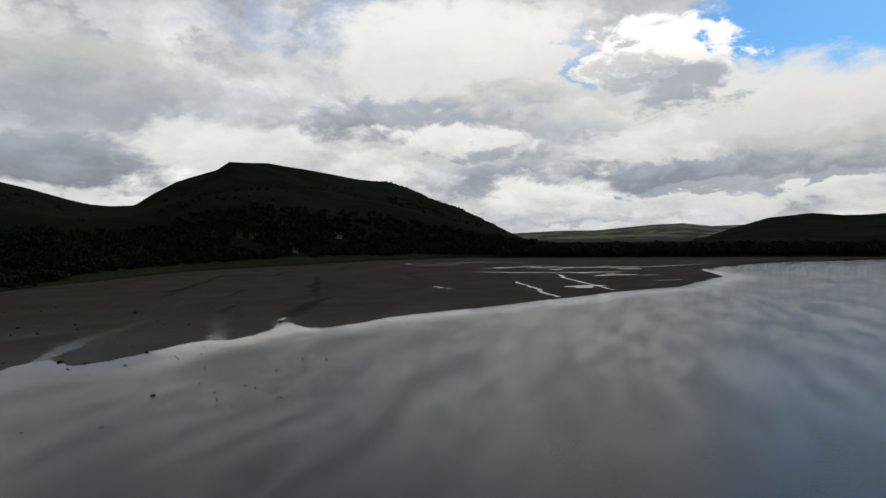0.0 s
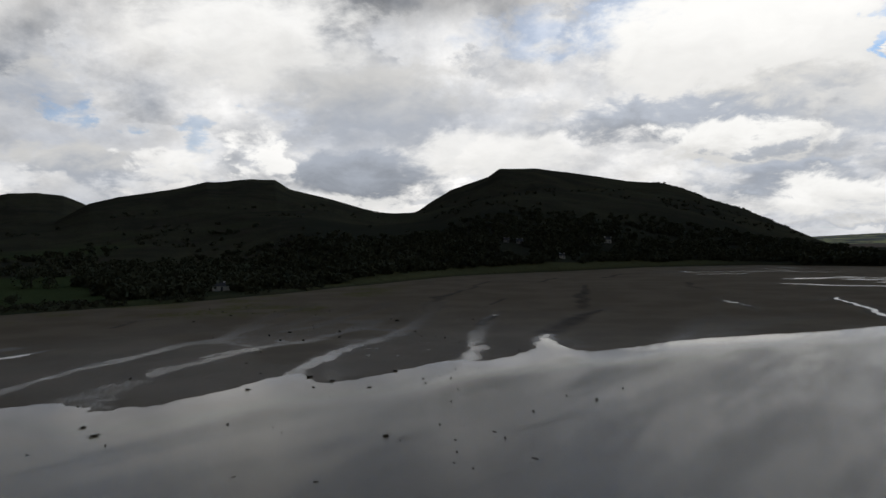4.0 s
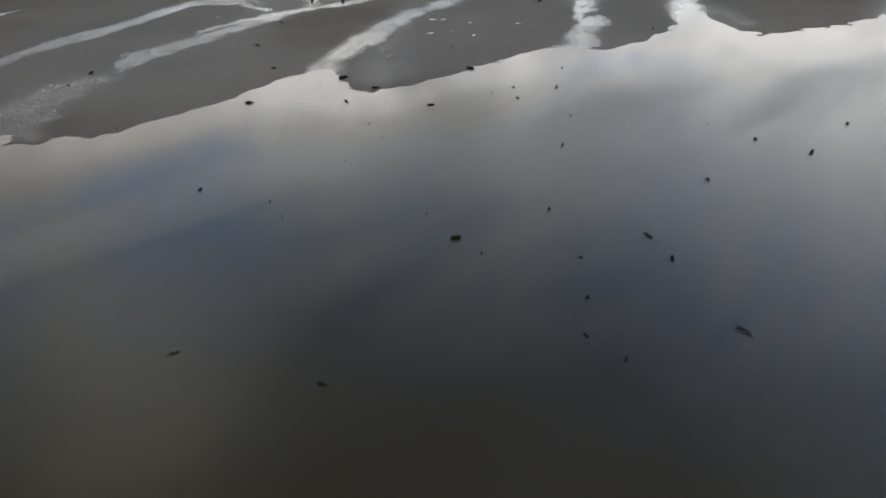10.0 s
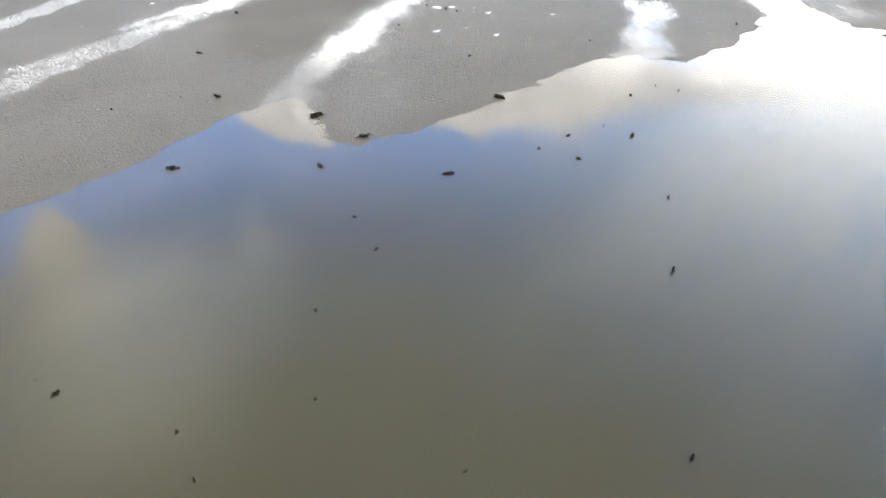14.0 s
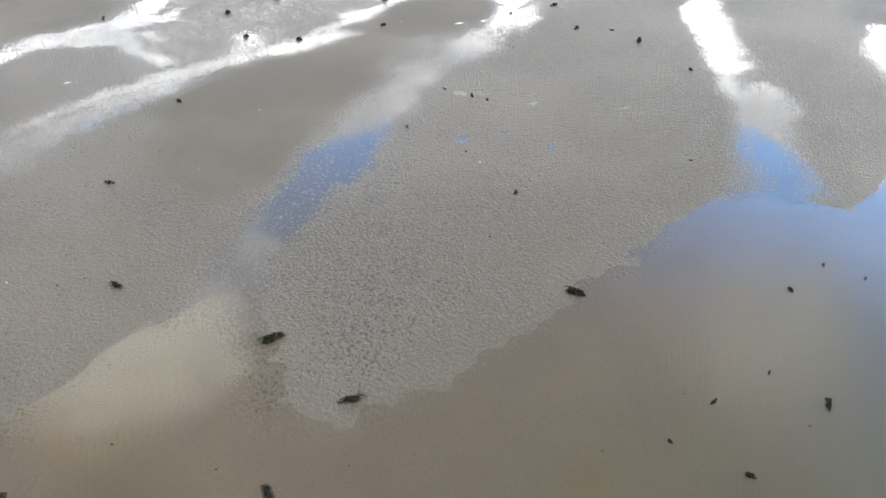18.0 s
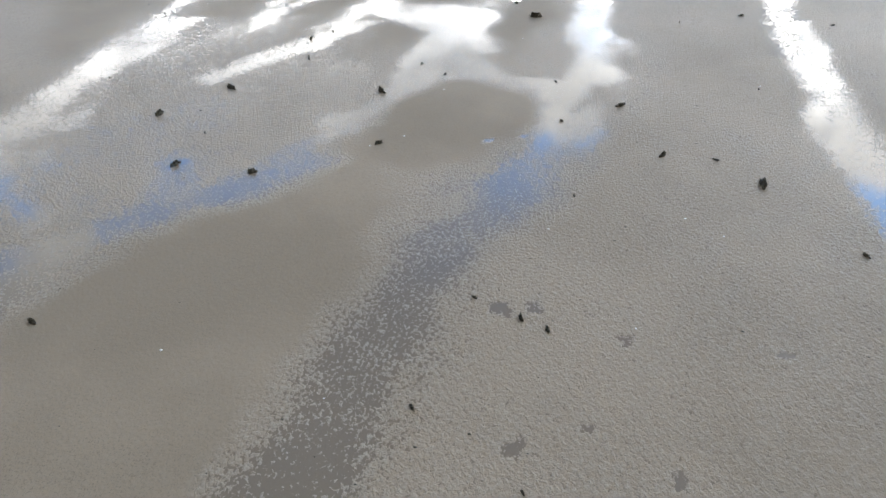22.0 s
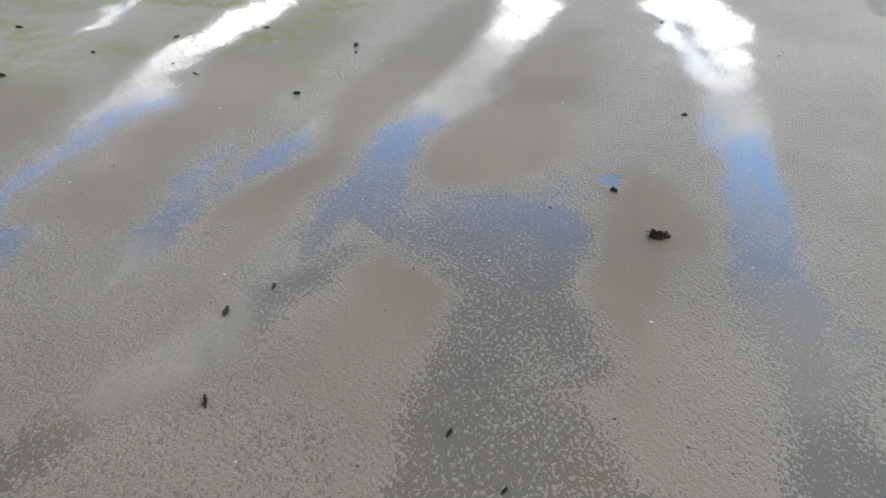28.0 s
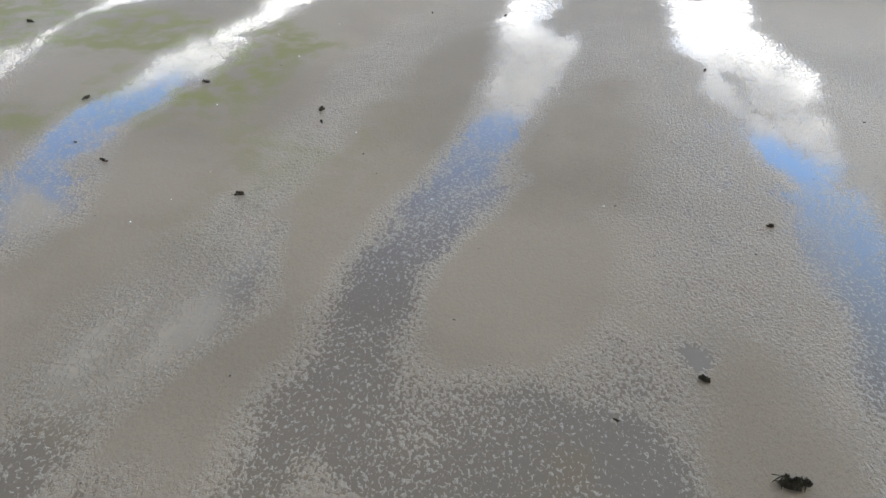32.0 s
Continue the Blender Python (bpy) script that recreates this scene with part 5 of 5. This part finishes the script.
# ---------------------------------------------------------------- wrack on the flat
def clump(seed, lobes, label):
    """A stone overgrown with bladder wrack, about one metre across."""
    g = random.Random(seed)
    root = new("seaweed_clump")
    bm = bmesh.new()
    for k in range(lobes):
        r = bmesh.ops.create_icosphere(bm, subdivisions=2, radius=1.0)
        sc = Vector((g.uniform(.17, .32), g.uniform(.14, .24), g.uniform(.07, .12))) * (1.25 if k == 0 else 0.85)
        off = Vector((0, 0, 0.01)) if k == 0 else Vector((g.uniform(.25, .55) * g.choice((-1, 1, 1)), g.uniform(-.2, .2), 0))
        for v in r["verts"]:
            n = 1 + 0.35 * noise.noise(v.co * 1.8 + Vector((seed, k, 0))) + 0.12 * noise.noise(v.co * 5)
            v.co = Vector((v.co.x * sc.x, v.co.y * sc.y, v.co.z * sc.z)) * n + off
    part("stone", bm, M_STONE, root)
    verts, faces = [], []
    for k in range(46):
        a, far = g.uniform(0, 6.283), g.uniform(0.16, 0.42)
        x0, y0 = g.uniform(-.3, .42), g.uniform(-.15, .15)
        width, n0 = g.uniform(.025, .055), len(verts)
        for i in range(4):
            t = i / 3
            px, py = x0 + math.cos(a + t * 0.5) * far * t, y0 + math.sin(a + t * 0.5) * far * t * 0.8
            pz = 0.13 * (1 - t) ** 1.4 + 0.03 + 0.02 * math.sin(6 * t + k)
            w = width * (1 - 0.55 * t)
            verts += [(px - math.sin(a) * w, py + math.cos(a) * w, pz), (px + math.sin(a) * w, py - math.cos(a) * w, pz + 0.012)]
        faces += [(n0 + 2 * i, n0 + 2 * i + 1, n0 + 2 * i + 3, n0 + 2 * i + 2) for i in range(3)]
    soup("fronds", verts, faces, M_WEED, root)
    return tagged(root, label, "seaweed", group="seaweed clumps on the flat")


# x, y, width in metres
WRACK = [(-20.6, 96.3, .6), (-30.1, 96.9, .6), (-4.3, 101.9, .4), (-58.7, 102, .7), (-6.6, 103.6, .5), (2.1, 104.4, .3), (2.5, 106, 1.1), (-51.4, 106.2, .6),
         (-6.7, 107.5, .4), (-25.4, 110, .2), (-55.6, 110.2, 1.6), (-14.4, 111.5, .3), (-7.4, 112.4, .8), (-16.6, 113.2, .5), (-1.1, 113.4, .7),
         (-59.9, 113.7, .9), (-33.1, 116, .3), (-2.7, 116.5, .9), (-40.1, 116.9, .7), (-27.6, 119.1, .3), (-10.3, 119.2, .3), (-68.9, 125.1, .6),
         (2.6, 127.3, .5), (-56.8, 128.5, .4), (-28.3, 131.5, .4), (-10.3, 132.7, .8), (-30.8, 134.8, .8), (12.5, 135.2, .6), (8, 137.7, .5), (-46.6, 138.6, 1)]
WRACK += [(-72.4, 140.4, .6), (-35.6, 141.1, .8), (-10.1, 141.2, .6), (3.9, 141.4, .6), (-25.7, 141.8, .6), (17.7, 143.8, .4), (-72.9, 145.5, .8),
          (-16.5, 145.9, .7), (-33.8, 146.6, 1), (-19.6, 147, .3), (-57.8, 147.5, .6), (-39.3, 149.6, .9), (-17.5, 149.7, .5), (-12.4, 150.6, .8),
          (-53.2, 151.3, .3), (-49.8, 152, 1), (-14.7, 152.1, .4), (-42.2, 156, .4), (-24.2, 156.5, .8), (-22.7, 161.6, .2), (-57.4, 162.4, .7),
          (47.9, 164.7, .7), (-28.7, 166.6, .6), (57.2, 168.2, .8), (-42.1, 171.7, .2), (-33.2, 171.9, .2), (-16.6, 173.6, .3), (-38.7, 175.2, .5)]
WRACK += [(-60.1, 176.6, .8), (-33.1, 181.8, .6), (-.3, 182, .7), (-34.6, 182.4, 1.2), (-37.3, 183.6, .3), (-15.1, 192.4, .6), (-62, 194.1, 1.1),
          (-55.9, 194.2, 1), (-32.6, 195.8, .4), (-82, 197.4, 1), (-62.5, 199.5, .7), (-19.7, 200.2, .9), (-48.1, 200.7, .7), (-68.2, 202, 1.2),
          (-26.4, 203.2, 1), (-22.6, 203.3, .5), (-65.1, 203.4, .3), (-34.4, 207.8, .9), (-65, 208.8, .8), (-51.1, 210.9, 1.2), (-29.6, 212, .9),
          (-46.2, 216.2, .5), (-35.6, 216.5, .5), (-60.8, 217.6, .9), (-17.3, 218.4, .5), (-49.1, 218.6, .4), (-63, 223.6, .9), (-61.4, 226.3, .6)]
WRACK += [(-84.1, 228.9, .6), (-3.2, 229.7, .6), (-54, 229.8, .3), (-88.2, 232, .5), (-106.1, 232.7, .7), (-39.8, 236.7, 1.4), (-79.4, 236.7, .3),
          (-23.1, 237.8, .5), (-6.1, 240.1, .6), (-15.8, 241.8, .7), (-42.7, 241.9, 1.2), (-101.3, 250, .7), (-71.5, 252.6, .7), (-83.2, 254.8, .6),
          (-37.2, 256.1, .6), (-87, 256.9, .4), (-96.8, 257.6, .7), (-65.1, 259.7, .3), (-110.6, 262.9, .6), (-69.9, 264, .5), (-91, 264.1, .7),
          (-70.7, 266.1, 1), (-82.8, 269.5, .9), (-120.4, 272.1, .9), (-27.1, 273.2, .4), (-109.2, 280.4, .6), (-38.6, 281.8, .5), (-67.1, 292.8, .4)]

WRACK += [(-31, 113.8, .3), (-19.8, 116.6, .3), (-29.9, 125.2, .3), (-47.3, 144.7, .2), (-12.4, 159, .25), (-8.1, 160.9, .3), (-10.1, 161.8, .3), (-77.6, 208.6, .4),
          (-23.1, 213.4, .2), (-33.9, 197.2, .2), (-83.8, 236.1, .3), (-46.8, 238.6, .2), (-41.9, 221.1, .2), (-58.9, 293.7, .5), (-69.5, 233, .2), (-54.9, 250, .15)]


def ground_z(x, y):
    """Height of the ground sheet at a place."""
    i = min(max(int(np.searchsorted(gx[0], x)) - 1, 0), gx.shape[1] - 2)
    j = min(max(int(np.searchsorted(gy[:, 0], y)) - 1, 0), gx.shape[0] - 2)
    u, v = (x - gx[0, i]) / (gx[0, i + 1] - gx[0, i]), (y - gy[j, 0]) / (gy[j + 1, 0] - gy[j, 0])
    return float((gz[j, i] * (1 - u) + gz[j, i + 1] * u) * (1 - v) + (gz[j + 1, i] * (1 - u) + gz[j + 1, i + 1] * u) * v)


kinds = [clump(k, 2 + k % 3, "stone overgrown with dark olive seaweed on wet sand") for k in range(7)]
pick = random.Random(8)
for n, (x, y, size) in enumerate(WRACK):
    base, wide = ground_z(x, y) - 0.01, size * pick.uniform(1.1, 1.35)
    tall = wide * min(3.0, max(1.0, (0.06 - base) / (0.17 * wide)))
    m = pose(x, y, base, 0, 0, pick.uniform(0, 360)) @ Matrix.Diagonal((wide, wide * pick.uniform(0.7, 1.0), tall, 1))
    if n < len(kinds):
        kinds[n].matrix_world = m
    else:
        copy_thing(kinds[n % len(kinds)], m)

verts, faces = [], []
for k in range(420):
    x, y = pick.uniform(-95, 15), pick.uniform(100, 290)
    s0, a = pick.uniform(0.03, 0.085), pick.uniform(0, 6.28)
    z = ground_z(x, y) + 0.01
    n0 = len(verts)
    for i in range(5):
        b = a + i * 1.2566
        r = s0 * pick.uniform(0.5, 1.2)
        verts.append((x + r * math.cos(b) * 1.5, y + r * math.sin(b), z + 0.005 * (i % 2)))
    verts.append((x, y, z + 0.35 * s0))
    faces += [(n0 + i, n0 + (i + 1) % 5, n0 + 5) for i in range(5)]
tagged(soup("seaweed_scraps", verts, faces, M_WEED), "small dark scraps of seaweed strewn on wet sand", "seaweed", kind="stuff")

verts, faces = [], []
for k in range(70):
    x, y = pick.uniform(-90, 0), pick.uniform(140, 290)
    r, z, n0 = pick.uniform(0.05, 0.10), ground_z(x, y), len(verts)
    if z < 0.01:
        continue
    for i in range(6):
        verts.append((x + r * math.cos(i * 1.0472), y + 0.75 * r * math.sin(i * 1.0472), z))
    verts.append((x, y, z + 0.5 * r))
    faces += [(n0 + i, n0 + (i + 1) % 6, n0 + 6) for i in range(6)]
tagged(soup("shells", verts, faces, M_SHELL), "pale empty shells scattered on wet sand", "shell", kind="stuff")
